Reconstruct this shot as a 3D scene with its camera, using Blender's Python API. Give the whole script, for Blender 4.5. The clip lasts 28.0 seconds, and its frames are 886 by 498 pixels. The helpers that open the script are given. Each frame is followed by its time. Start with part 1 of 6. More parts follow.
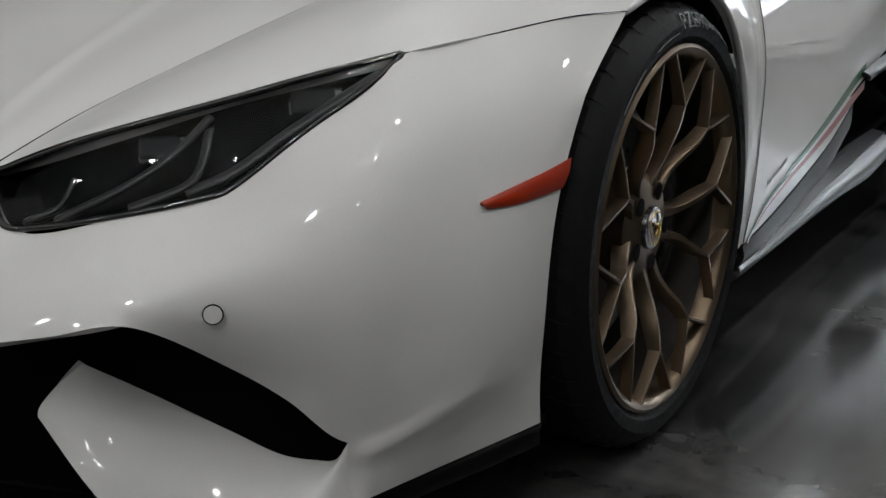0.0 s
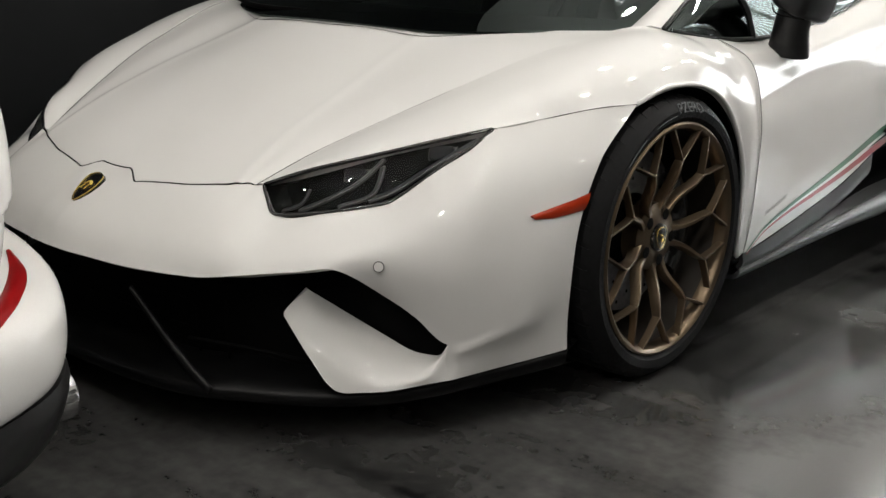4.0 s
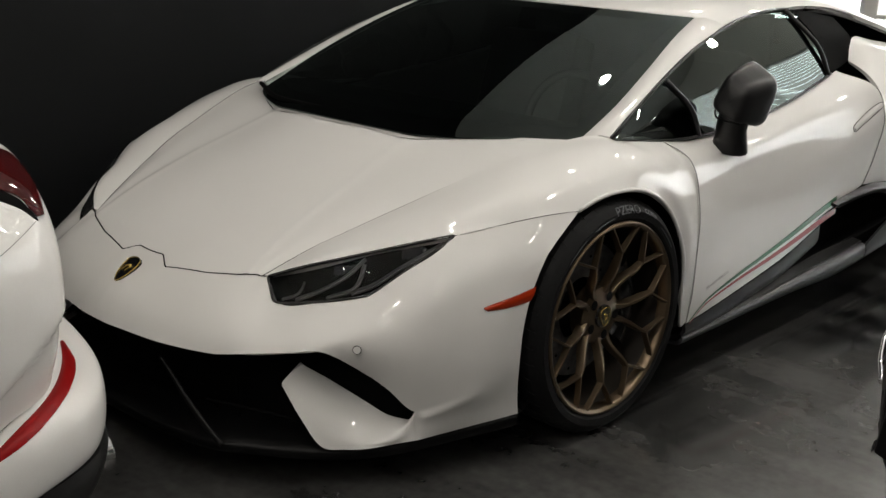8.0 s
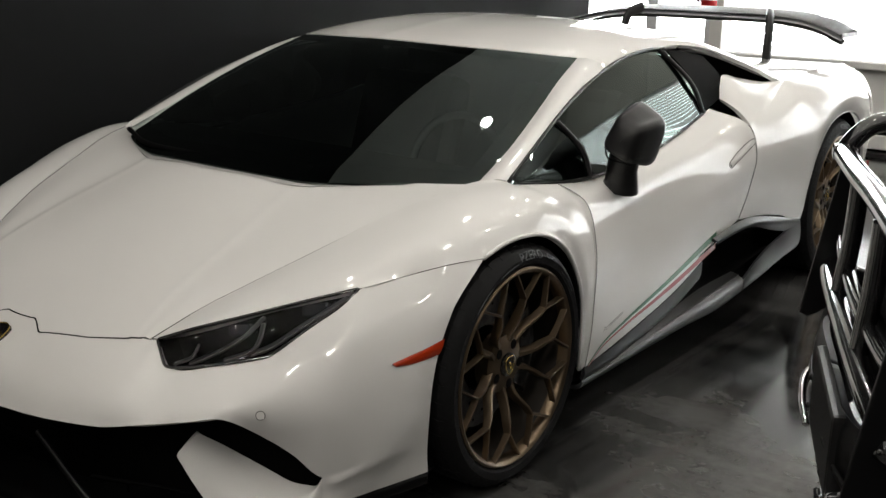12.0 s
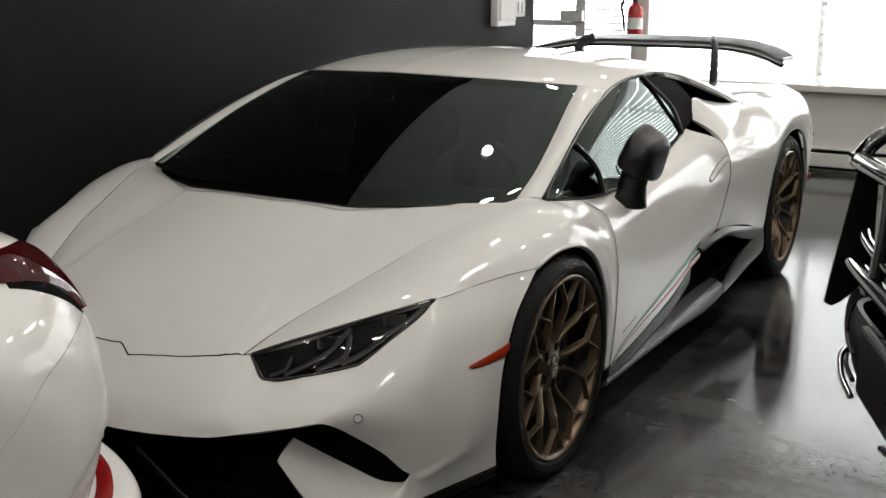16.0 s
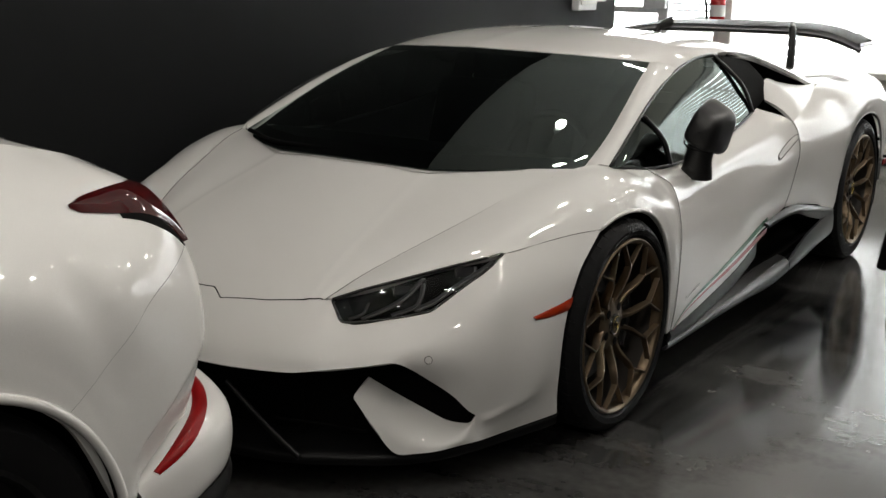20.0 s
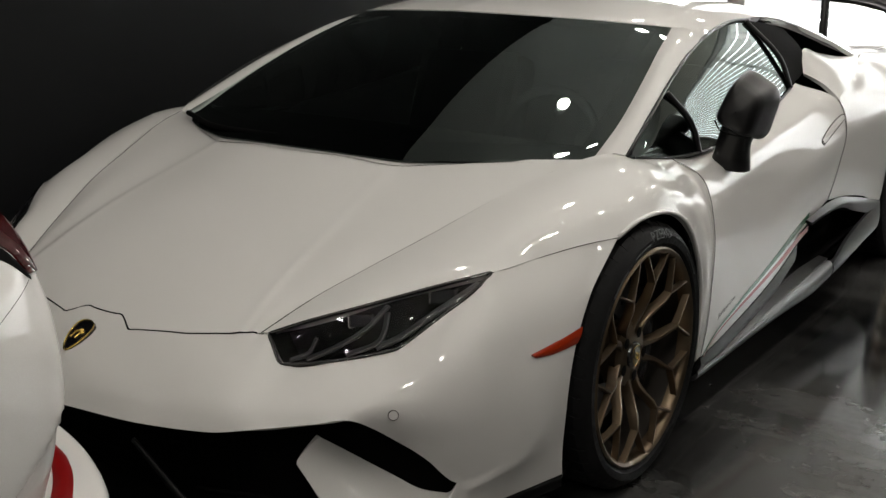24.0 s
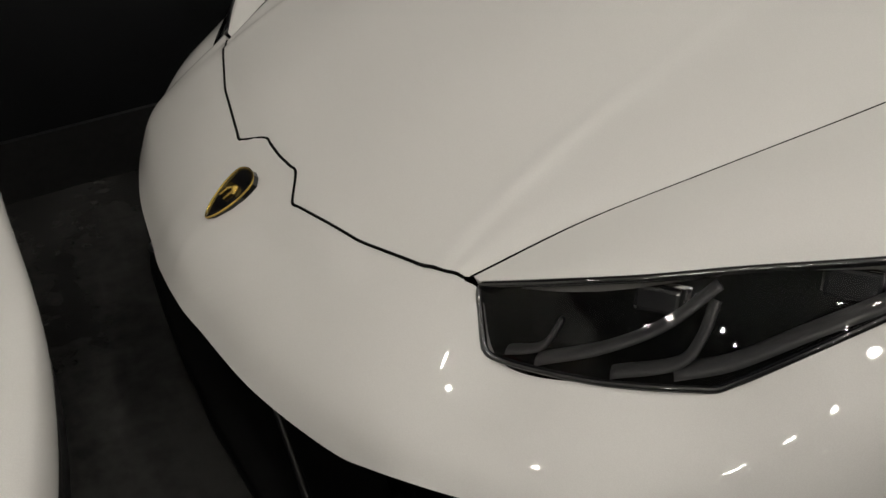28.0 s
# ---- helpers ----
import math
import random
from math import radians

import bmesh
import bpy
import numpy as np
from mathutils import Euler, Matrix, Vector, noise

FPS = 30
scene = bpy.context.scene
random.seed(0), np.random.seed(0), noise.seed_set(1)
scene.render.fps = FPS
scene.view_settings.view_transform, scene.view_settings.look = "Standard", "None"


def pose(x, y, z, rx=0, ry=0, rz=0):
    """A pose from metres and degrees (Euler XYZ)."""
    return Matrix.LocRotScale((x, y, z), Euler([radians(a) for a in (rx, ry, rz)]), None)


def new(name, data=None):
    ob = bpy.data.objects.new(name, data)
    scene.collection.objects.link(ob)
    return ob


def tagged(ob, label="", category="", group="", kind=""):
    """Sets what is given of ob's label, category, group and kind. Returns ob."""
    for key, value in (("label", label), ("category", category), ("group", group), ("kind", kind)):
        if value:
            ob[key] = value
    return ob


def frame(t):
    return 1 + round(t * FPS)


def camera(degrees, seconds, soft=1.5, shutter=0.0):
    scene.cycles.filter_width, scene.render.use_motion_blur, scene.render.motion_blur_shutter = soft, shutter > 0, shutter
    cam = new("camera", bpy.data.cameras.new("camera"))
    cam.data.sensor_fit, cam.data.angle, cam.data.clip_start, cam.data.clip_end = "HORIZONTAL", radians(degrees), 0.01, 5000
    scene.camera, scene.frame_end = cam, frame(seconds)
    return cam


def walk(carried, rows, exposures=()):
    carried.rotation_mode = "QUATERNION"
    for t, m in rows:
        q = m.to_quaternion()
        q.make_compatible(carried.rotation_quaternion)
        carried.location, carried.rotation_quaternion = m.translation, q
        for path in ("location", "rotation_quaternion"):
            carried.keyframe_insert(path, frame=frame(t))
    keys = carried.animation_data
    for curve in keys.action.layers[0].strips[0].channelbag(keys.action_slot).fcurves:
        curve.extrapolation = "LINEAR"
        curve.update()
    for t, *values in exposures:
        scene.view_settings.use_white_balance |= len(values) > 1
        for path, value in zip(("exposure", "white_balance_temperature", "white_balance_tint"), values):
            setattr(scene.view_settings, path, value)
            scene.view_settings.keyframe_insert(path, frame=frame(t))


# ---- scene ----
cam = camera(43.60, 28.0)
PATH = [
    (0.0, 1.502, -1.477, 0.758, 73.62, 0.63, 32.83),
    (0.5, 1.616, -1.521, 0.759, 74.06, 0.88, 30.65),
    (1.0, 1.728, -1.634, 0.744, 74.66, 0.80, 30.85),
    (1.5, 1.842, -1.767, 0.802, 74.74, 0.61, 34.27),
    (2.0, 1.937, -1.862, 0.853, 74.30, 0.37, 37.09),
    (2.5, 2.055, -1.921, 0.876, 74.23, 0.40, 38.90),
    (3.0, 2.133, -1.990, 0.928, 73.58, -0.08, 40.54),
    (3.5, 2.140, -2.066, 0.963, 73.56, -0.40, 41.57),
    (5.5, 2.324, -2.225, 1.253, 72.22, -0.89, 44.24),
    (6.0, 2.364, -2.246, 1.304, 72.14, -0.92, 45.02),
    (6.5, 2.425, -2.254, 1.326, 72.42, -0.83, 45.61),
    (7.0, 2.477, -2.271, 1.358, 72.39, -0.74, 45.91),
    (7.5, 2.527, -2.293, 1.373, 72.63, -0.68, 45.47),
    (8.0, 2.569, -2.291, 1.376, 72.83, -0.59, 44.93),
    (8.5, 2.581, -2.301, 1.386, 72.87, -0.64, 44.08),
    (9.0, 2.600, -2.304, 1.378, 74.04, -0.67, 43.34),
    (9.5, 2.624, -2.299, 1.374, 74.55, -0.62, 42.59),
    (10.0, 2.638, -2.295, 1.374, 74.82, -0.60, 41.65),
    (10.5, 2.648, -2.286, 1.368, 75.02, -0.51, 40.91),
    (11.0, 2.617, -2.294, 1.375, 74.90, -0.58, 39.74),
    (11.5, 2.486, -2.270, 1.380, 74.57, -0.85, 37.98),
    (12.0, 2.377, -2.292, 1.379, 74.74, -1.11, 36.67),
    (12.5, 2.301, -2.327, 1.382, 74.82, -1.13, 35.35),
    (13.0, 2.170, -2.382, 1.393, 74.76, -1.13, 34.48),
    (13.5, 2.101, -2.442, 1.402, 74.94, -1.20, 33.94),
    (15.5, 2.092, -2.681, 1.399, 76.07, -0.44, 31.84),
    (16.0, 2.168, -2.742, 1.395, 76.42, -0.17, 30.73),
    (16.5, 2.199, -2.822, 1.388, 76.63, 0.14, 30.48),
    (17.0, 2.207, -2.882, 1.385, 76.69, -0.12, 30.33),
    (17.5, 2.260, -2.914, 1.376, 76.77, 0.14, 31.52),
    (18.0, 2.285, -2.921, 1.364, 76.68, -0.06, 33.47),
    (18.5, 2.300, -2.910, 1.355, 76.53, -0.27, 34.54),
    (19.0, 2.305, -2.909, 1.353, 76.37, -0.47, 34.91),
    (19.5, 2.315, -2.912, 1.355, 76.10, -0.59, 35.12),
    (20.0, 2.310, -2.910, 1.353, 75.95, -0.66, 35.18),
    (20.5, 2.319, -2.911, 1.350, 75.93, -0.58, 35.34),
    (22.5, 2.201, -2.778, 1.333, 75.51, -0.75, 34.43),
    (23.0, 2.130, -2.604, 1.320, 75.25, -0.57, 33.85),
    (23.5, 2.050, -2.450, 1.302, 74.86, -0.58, 33.31),
    (24.0, 1.963, -2.311, 1.257, 75.01, -0.32, 35.06),
    (24.5, 1.954, -2.202, 1.224, 72.60, -0.34, 41.96),
    (25.0, 2.038, -2.045, 1.231, 70.30, -0.46, 48.74),
    (25.5, 2.051, -1.860, 1.255, 67.46, -0.16, 54.63),
    (26.0, 1.934, -1.720, 1.244, 65.95, -0.31, 57.39),
    (26.5, 1.816, -1.622, 1.218, 63.66, -0.90, 59.09),
    (27.0, 1.659, -1.456, 1.206, 60.21, 0.10, 60.53),
    (27.5, 1.516, -1.347, 1.216, 58.72, 0.84, 60.64),
    (28.0, 1.288, -1.174, 1.140, 57.86, 4.11, 63.17),
]
EXPOSURES = [(0.0, -0.55, 6100, 10), (1.0, -0.08, 6200, 10), (2.0, 0.28, 6350, 10), (3.5, 0.22, 6500, 10), (6.0, -0.42, 6750, 10), (10.0, -0.35, 6720, 10), (13.0, -0.38, 6680, 10), (17.0, -0.58, 6680, 10), (20.0, -0.66, 6720, 10),
             (24.0, -0.68, 6750, 10), (26.0, -0.8, 6800, 10), (28.0, -0.5, 6800, 10)]
SPOT_W, GLOW = 19.5, 13.0
walk(cam, [(r[0], pose(*r[1:])) for r in PATH], EXPOSURES)

# ---- world and light ----
world = bpy.data.worlds.new("world")
scene.world = world
world.use_nodes = True
sky = world.node_tree.nodes.new("ShaderNodeTexSky")
sky.sky_type = "NISHITA"
sky.sun_disc = False
sky.sun_elevation, sky.sun_rotation = radians(35), radians(40)
world.node_tree.links.new(sky.outputs[0], world.node_tree.nodes["Background"].inputs[0])
world.node_tree.nodes["Background"].inputs[1].default_value = 0.1


WARM = (1.0, 0.965, 0.91)
CEIL = 3.65
LAMP_Z = 2.85
SPOTS = [(0.20, -3.35), (0.95, -2.35), (0.26, -0.25), (0.31, 1.23), (0.11, 2.78), (0.10, 4.4)]
SPOTS += [(1.80, -4.6 + 0.82 * k) for k in range(12)] + [(3.30, -4.4 + 1.1 * k) for k in range(9)] + [(4.6, -4.0 + 1.15 * k) for k in range(8)]
for sx, sy in SPOTS:
    data = bpy.data.lights.new("ceiling_spot_light", "POINT")
    near = sx < 2.5
    data.energy, data.color, data.shadow_soft_size = (SPOT_W if near else 0.2 * SPOT_W), WARM, (0.056 if near else 0.040)
    new("ceiling_spot_light", data).location = (sx, sy, LAMP_Z - 0.12)


# ---- materials ----
def material(name, colour, rough=0.5, metal=0.0, coat=0.0, spec=0.5):
    m = bpy.data.materials.new(name)
    m.use_nodes = True
    b = m.node_tree.nodes["Principled BSDF"]
    b.inputs["Base Color"].default_value = (*colour, 1)
    b.inputs["Roughness"].default_value = rough
    b.inputs["Metallic"].default_value = metal
    b.inputs["Coat Weight"].default_value = coat
    b.inputs["Coat Roughness"].default_value = 0.02
    b.inputs["Specular IOR Level"].default_value = spec
    return m


def varied(m, scale, low, high, rough=None, bump=0.0, detail=6.0, bump_scale=None, contrast=(0.35, 0.65), distance=0.002):
    """Noise at two scales over a material's colour, roughness and relief."""
    t = m.node_tree
    b = t.nodes["Principled BSDF"]
    co = t.nodes.new("ShaderNodeTexCoord")
    n1 = t.nodes.new("ShaderNodeTexNoise")
    n1.inputs["Scale"].default_value, n1.inputs["Detail"].default_value = scale, detail
    n2 = t.nodes.new("ShaderNodeTexNoise")
    n2.inputs["Scale"].default_value, n2.inputs["Detail"].default_value = bump_scale or scale * 9, 4.0
    mixn = t.nodes.new("ShaderNodeMath")
    mixn.operation = "MULTIPLY_ADD"
    mixn.inputs[1].default_value = 0.3
    ramp = t.nodes.new("ShaderNodeValToRGB")
    ramp.color_ramp.elements[0].position, ramp.color_ramp.elements[1].position = contrast
    ramp.color_ramp.elements[0].color, ramp.color_ramp.elements[1].color = (*low, 1), (*high, 1)
    t.links.new(co.outputs["Object"], n1.inputs["Vector"])
    t.links.new(co.outputs["Object"], n2.inputs["Vector"])
    sub = t.nodes.new("ShaderNodeMath")
    sub.operation = "SUBTRACT"
    sub.inputs[1].default_value = 0.5
    t.links.new(n2.outputs["Fac"], sub.inputs[0])
    t.links.new(sub.outputs[0], mixn.inputs[0])
    t.links.new(n1.outputs["Fac"], mixn.inputs[2])
    t.links.new(mixn.outputs[0], ramp.inputs["Fac"])
    t.links.new(ramp.outputs["Color"], b.inputs["Base Color"])
    if rough:
        mr = t.nodes.new("ShaderNodeMapRange")
        mr.inputs["From Min"].default_value, mr.inputs["From Max"].default_value = contrast
        mr.inputs["To Min"].default_value, mr.inputs["To Max"].default_value = rough
        t.links.new(mixn.outputs[0], mr.inputs["Value"])
        t.links.new(mr.outputs[0], b.inputs["Roughness"])
    if bump:
        bp = t.nodes.new("ShaderNodeBump")
        bp.inputs["Strength"].default_value, bp.inputs["Distance"].default_value = bump, distance
        t.links.new(n2.outputs["Fac"], bp.inputs["Height"])
        t.links.new(bp.outputs[0], b.inputs["Normal"])
    return m


def glass(name, tint, gloss=1.0, hue=(1, 1, 1)):
    """Thin glazing: clear or tinted, with a Fresnel gloss."""
    m = bpy.data.materials.new(name)
    m.use_nodes = True
    t = m.node_tree
    t.nodes.remove(t.nodes["Principled BSDF"])
    tr, gl = t.nodes.new("ShaderNodeBsdfTransparent"), t.nodes.new("ShaderNodeBsdfGlossy")
    fr, mx = t.nodes.new("ShaderNodeFresnel"), t.nodes.new("ShaderNodeMixShader")
    tr.inputs[0].default_value = (*tint, 1)
    gl.inputs[0].default_value = (gloss * hue[0], gloss * hue[1], gloss * hue[2], 1)
    gl.inputs["Roughness"].default_value = 0.01
    fr.inputs[0].default_value = 1.5
    t.links.new(fr.outputs[0], mx.inputs[0])
    t.links.new(tr.outputs[0], mx.inputs[1])
    t.links.new(gl.outputs[0], mx.inputs[2])
    t.links.new(mx.outputs[0], t.nodes["Material Output"].inputs[0])
    return m


def glow(name, colour, strength):
    m = bpy.data.materials.new(name)
    m.use_nodes = True
    b = m.node_tree.nodes["Principled BSDF"]
    b.inputs["Base Color"].default_value = (*colour, 1)
    b.inputs["Emission Color"].default_value = (*colour, 1)
    b.inputs["Emission Strength"].default_value = strength
    return m


WHITE = varied(material("white_car_paint", (0.72, 0.71, 0.69), 0.55, coat=1.0, spec=0.15), 900, (0.69, 0.68, 0.66), (0.73, 0.72, 0.70), detail=2)
PEARL = varied(material("pearl_car_paint", (0.75, 0.74, 0.72), 0.5, coat=0.9, spec=0.0), 700, (0.74, 0.73, 0.71), (0.79, 0.78, 0.76), detail=2)
WALLGREY = varied(material("charcoal_wall_paint", (0.06, 0.06, 0.062), 0.6), 1.3, (0.052, 0.052, 0.054), (0.07, 0.07, 0.072), (0.5, 0.65), 0.12, bump_scale=150)
# near-zero black for trim, gaps and recesses; the recess shade is in the colour
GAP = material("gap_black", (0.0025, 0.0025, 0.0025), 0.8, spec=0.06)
BLACK = varied(material("black_plastic", (0.012, 0.012, 0.012), 0.45, spec=0.35), 60, (0.009, 0.009, 0.009), (0.015, 0.015, 0.0155), (0.38, 0.5), 0.1)
SATIN = varied(material("satin_black", (0.008, 0.008, 0.0083), 0.34, spec=0.4), 220, (0.0065, 0.0065, 0.0068), (0.009, 0.009, 0.0093), (0.31, 0.38), 0.03)
CARBON = varied(material("forged_carbon", (0.03, 0.03, 0.032), 0.28, coat=0.6), 140, (0.022, 0.022, 0.024), (0.05, 0.05, 0.052), (0.25, 0.4))
GREYSKIRT = varied(material("grey_satin_skirt", (0.026, 0.0265, 0.028), 0.32, spec=0.4), 160, (0.023, 0.0235, 0.025), (0.029, 0.0295, 0.031), (0.29, 0.35), 0.01)
GLOSSBLACK = material("gloss_black", (0.006, 0.006, 0.007), 0.12, coat=1.0)
TYRE = varied(material("tyre_rubber", (0.02, 0.02, 0.021), 0.62, spec=0.12), 90, (0.006, 0.006, 0.0063), (0.010, 0.010, 0.0105), (0.5, 0.7), 0.25)
TYREMARK = material("tyre_lettering", (0.075, 0.08, 0.085), 0.5)
BRONZE = varied(material("bronze_wheel_paint", (0.18, 0.132, 0.086), 0.36, metal=0.85), 8, (0.14, 0.103, 0.067), (0.155, 0.114, 0.075), (0.34, 0.38), detail=2)
DISC = varied(material("brake_disc", (0.09, 0.09, 0.09), 0.4, metal=0.5), 60, (0.06, 0.06, 0.062), (0.13, 0.13, 0.13), (0.3, 0.5))
CALIPER = material("caliper_black", (0.012, 0.012, 0.012), 0.25, coat=0.5)
CHROME = material("chrome", (0.75, 0.75, 0.76), 0.07, metal=1.0)
GOLD = material("gold", (0.62, 0.43, 0.12), 0.25, metal=1.0)
AMBER = material("amber_lens", (0.33, 0.024, 0.003), 0.35, coat=0.7, spec=0.2)
RED = material("red_lens", (0.045, 0.0012, 0.002), 0.5, coat=0.8, spec=0.0)
TRUCKBLACK = material("black_powder_coat", (0.003, 0.003, 0.0033), 0.4, spec=0.22)
SPLITTER = material("matt_black_splitter", (0.004, 0.004, 0.0042), 0.42, spec=0.16)
TUBE = material("black_tube_enamel", (0.005, 0.005, 0.0055), 0.12, coat=1.0, spec=0.8)
# dark copy of the bronze: shade inside the wheel is in the colour
BARREL = material("wheel_barrel_shaded", (0.02, 0.016, 0.012), 0.5)
REDBRIGHT = material("red_reflector", (0.24, 0.003, 0.004), 0.35, coat=0.35, spec=0.1)
STRIPE_GREEN = material("green_decal", (0.012, 0.105, 0.042), 0.35, coat=0.8)
STRIPE_RED = material("red_decal", (0.29, 0.013, 0.018), 0.35, coat=0.8)
STRIPE_WHITE = material("white_decal", (0.8, 0.8, 0.78), 0.35, coat=0.8)
TINT = glass("tinted_glass", (0.10, 0.13, 0.118), 1.0, (0.88, 1.0, 0.96))
CLEAR = glass("clear_lens", (0.72, 0.72, 0.72), 0.45)
PANE = glass("window_pane", (0.95, 0.96, 0.97))
LAMPGREY = varied(material("lamp_bar_grey", (0.14, 0.14, 0.145), 0.3), 200, (0.125, 0.125, 0.13), (0.15, 0.15, 0.155))
LENS = material("projector_lens", (0.03, 0.03, 0.035), 0.03, coat=1.0)
CABIN = varied(material("cabin_black", (0.02, 0.02, 0.021), 0.75), 80, (0.014, 0.014, 0.015), (0.028, 0.028, 0.03))
WALLBLACK = varied(material("black_wall_paint", (0.008, 0.0085, 0.0095), 0.6, spec=0.14), 1.6, (0.0045, 0.005, 0.0056), (0.0062, 0.0068, 0.0075), (0.55, 0.65), 0.12, bump_scale=160)
WALLWHITE = varied(material("white_wall_paint", (0.72, 0.71, 0.68), 0.6), 1.1, (0.70, 0.69, 0.66), (0.75, 0.74, 0.71), (0.5, 0.65), 0.12, bump_scale=140)
CEILING = varied(material("pale_ceiling", (0.62, 0.62, 0.61), 0.8), 2.0, (0.59, 0.595, 0.585), (0.66, 0.66, 0.65))
WALLMID = varied(material("grey_wall_paint", (0.24, 0.24, 0.235), 0.6), 1.3, (0.22, 0.22, 0.215), (0.26, 0.26, 0.255), (0.5, 0.65), 0.12, bump_scale=150)
ALU = varied(material("white_aluminium", (0.66, 0.67, 0.68), 0.35), 40, (0.62, 0.63, 0.64), (0.70, 0.71, 0.72))
EXTRED = material("extinguisher_red", (0.45, 0.02, 0.02), 0.25, coat=0.7)
LABELWHITE = material("label_white", (0.75, 0.75, 0.73), 0.6)
DAYGLOW = glow("daylight_backdrop", (0.96, 0.98, 1.0), GLOW)
BLIND = material("translucent_blind", (0.8, 0.8, 0.78), 0.7)
BLIND.node_tree.nodes["Principled BSDF"].inputs["Transmission Weight"].default_value = 0.0
_t = BLIND.node_tree
_tr, _mx = _t.nodes.new("ShaderNodeBsdfTranslucent"), _t.nodes.new("ShaderNodeMixShader")
_tr.inputs[0].default_value = (0.8, 0.8, 0.78, 1)
_mx.inputs[0].default_value = 0.7
_t.links.new(_t.nodes["Principled BSDF"].outputs[0], _mx.inputs[1])
_t.links.new(_tr.outputs[0], _mx.inputs[2])
_t.links.new(_mx.outputs[0], _t.nodes["Material Output"].inputs[0])


def concrete():
    """Dark polished concrete: clouds, trowel streaks, scratches and dust."""
    m = material("polished_concrete", (0.05, 0.05, 0.05), 0.2, spec=0.6)
    t = m.node_tree
    b = t.nodes["Principled BSDF"]
    co = t.nodes.new("ShaderNodeTexCoord")

    def noise_node(scale, detail, stretch=(1, 1, 1), turn=0.0, distortion=0.0):
        mp, n = t.nodes.new("ShaderNodeMapping"), t.nodes.new("ShaderNodeTexNoise")
        mp.inputs["Scale"].default_value = stretch
        mp.inputs["Rotation"].default_value = (0, 0, turn)
        n.inputs["Scale"].default_value, n.inputs["Detail"].default_value = scale, detail
        n.inputs["Distortion"].default_value = distortion
        t.links.new(co.outputs["Object"], mp.inputs["Vector"])
        t.links.new(mp.outputs[0], n.inputs["Vector"])
        return n.outputs["Fac"]

    def maths(op, a, c, k=None):
        n = t.nodes.new("ShaderNodeMath")
        n.operation = op
        for i, v in enumerate((a, c, k)):
            if v is None:
                continue
            if isinstance(v, (int, float)):
                n.inputs[i].default_value = v
            else:
                t.links.new(v, n.inputs[i])
        return n.outputs[0]

    clouds = noise_node(1.0, 8, distortion=0.5)
    fine = noise_node(30, 9)
    streak = noise_node(2.4, 8, (0.6, 3.0, 1), 0.5)
    mixv = maths("MULTIPLY_ADD", fine, 0.22, maths("MULTIPLY_ADD", streak, 0.5, clouds))
    ramp = t.nodes.new("ShaderNodeValToRGB")
    e = ramp.color_ramp.elements
    e[0].position, e[1].position = 0.66, 1.12
    e[0].color, e[1].color = (0.005, 0.0051, 0.0053, 1), (0.088, 0.087, 0.085, 1)
    t.links.new(mixv, ramp.inputs["Fac"])
    # fine scratches and pale scuffs
    vor = t.nodes.new("ShaderNodeTexNoise")
    vor.inputs["Scale"].default_value, vor.inputs["Detail"].default_value = 3.2, 10
    mp = t.nodes.new("ShaderNodeMapping")
    mp.inputs["Scale"].default_value, mp.inputs["Rotation"].default_value = (9.0, 0.5, 1), (0, 0, -0.6)
    t.links.new(co.outputs["Object"], mp.inputs["Vector"])
    t.links.new(mp.outputs[0], vor.inputs["Vector"])
    scr = t.nodes.new("ShaderNodeMapRange")
    scr.inputs["From Min"].default_value, scr.inputs["From Max"].default_value = 0.58, 0.84
    scr.inputs["To Max"].default_value = 0.10
    t.links.new(vor.outputs["Fac"], scr.inputs["Value"])
    mix = t.nodes.new("ShaderNodeMix")
    mix.data_type = "RGBA"
    t.links.new(scr.outputs[0], mix.inputs["Factor"])
    t.links.new(ramp.outputs["Color"], mix.inputs["A"])
    mix.inputs["B"].default_value = (0.17, 0.165, 0.155, 1)
    t.links.new(mix.outputs["Result"], b.inputs["Base Color"])
    rr = t.nodes.new("ShaderNodeMapRange")
    rr.inputs["From Min"].default_value, rr.inputs["From Max"].default_value = 0.7, 1.1
    rr.inputs["To Min"].default_value, rr.inputs["To Max"].default_value = 0.10, 0.18
    t.links.new(mixv, rr.inputs["Value"])
    t.links.new(rr.outputs[0], b.inputs["Roughness"])
    bp = t.nodes.new("ShaderNodeBump")
    bp.inputs["Strength"].default_value, bp.inputs["Distance"].default_value = 0.02, 0.002
    t.links.new(fine, bp.inputs["Height"])
    t.links.new(bp.outputs[0], b.inputs["Normal"])
    return m


FLOOR = concrete()


# ---- mesh tools ----
def make(name, verts, faces, mat, smooth=True):
    me = bpy.data.meshes.new(name)
    me.from_pydata([tuple(map(float, v)) for v in verts], [], faces)
    me.validate()
    if mat:
        me.materials.append(mat)
    if smooth:
        me.shade_smooth()
    return me


def part(name, me, mat, parent, label=""):
    """One mesh object, from a mesh or a bmesh, under a thing or a part."""
    if isinstance(me, bmesh.types.BMesh):
        data = bpy.data.meshes.new(name)
        me.to_mesh(data)
        me.free()
        me = data
    if mat and not me.materials:
        me.materials.append(mat)
    ob = new(name, me)
    ob.parent = parent
    if label:
        ob["label"] = label
    return ob


def thing(name, label, category, group="", kind="", at=(0, 0, 0)):
    ob = new(name)
    ob.location = at
    return tagged(ob, label, category, group, kind)


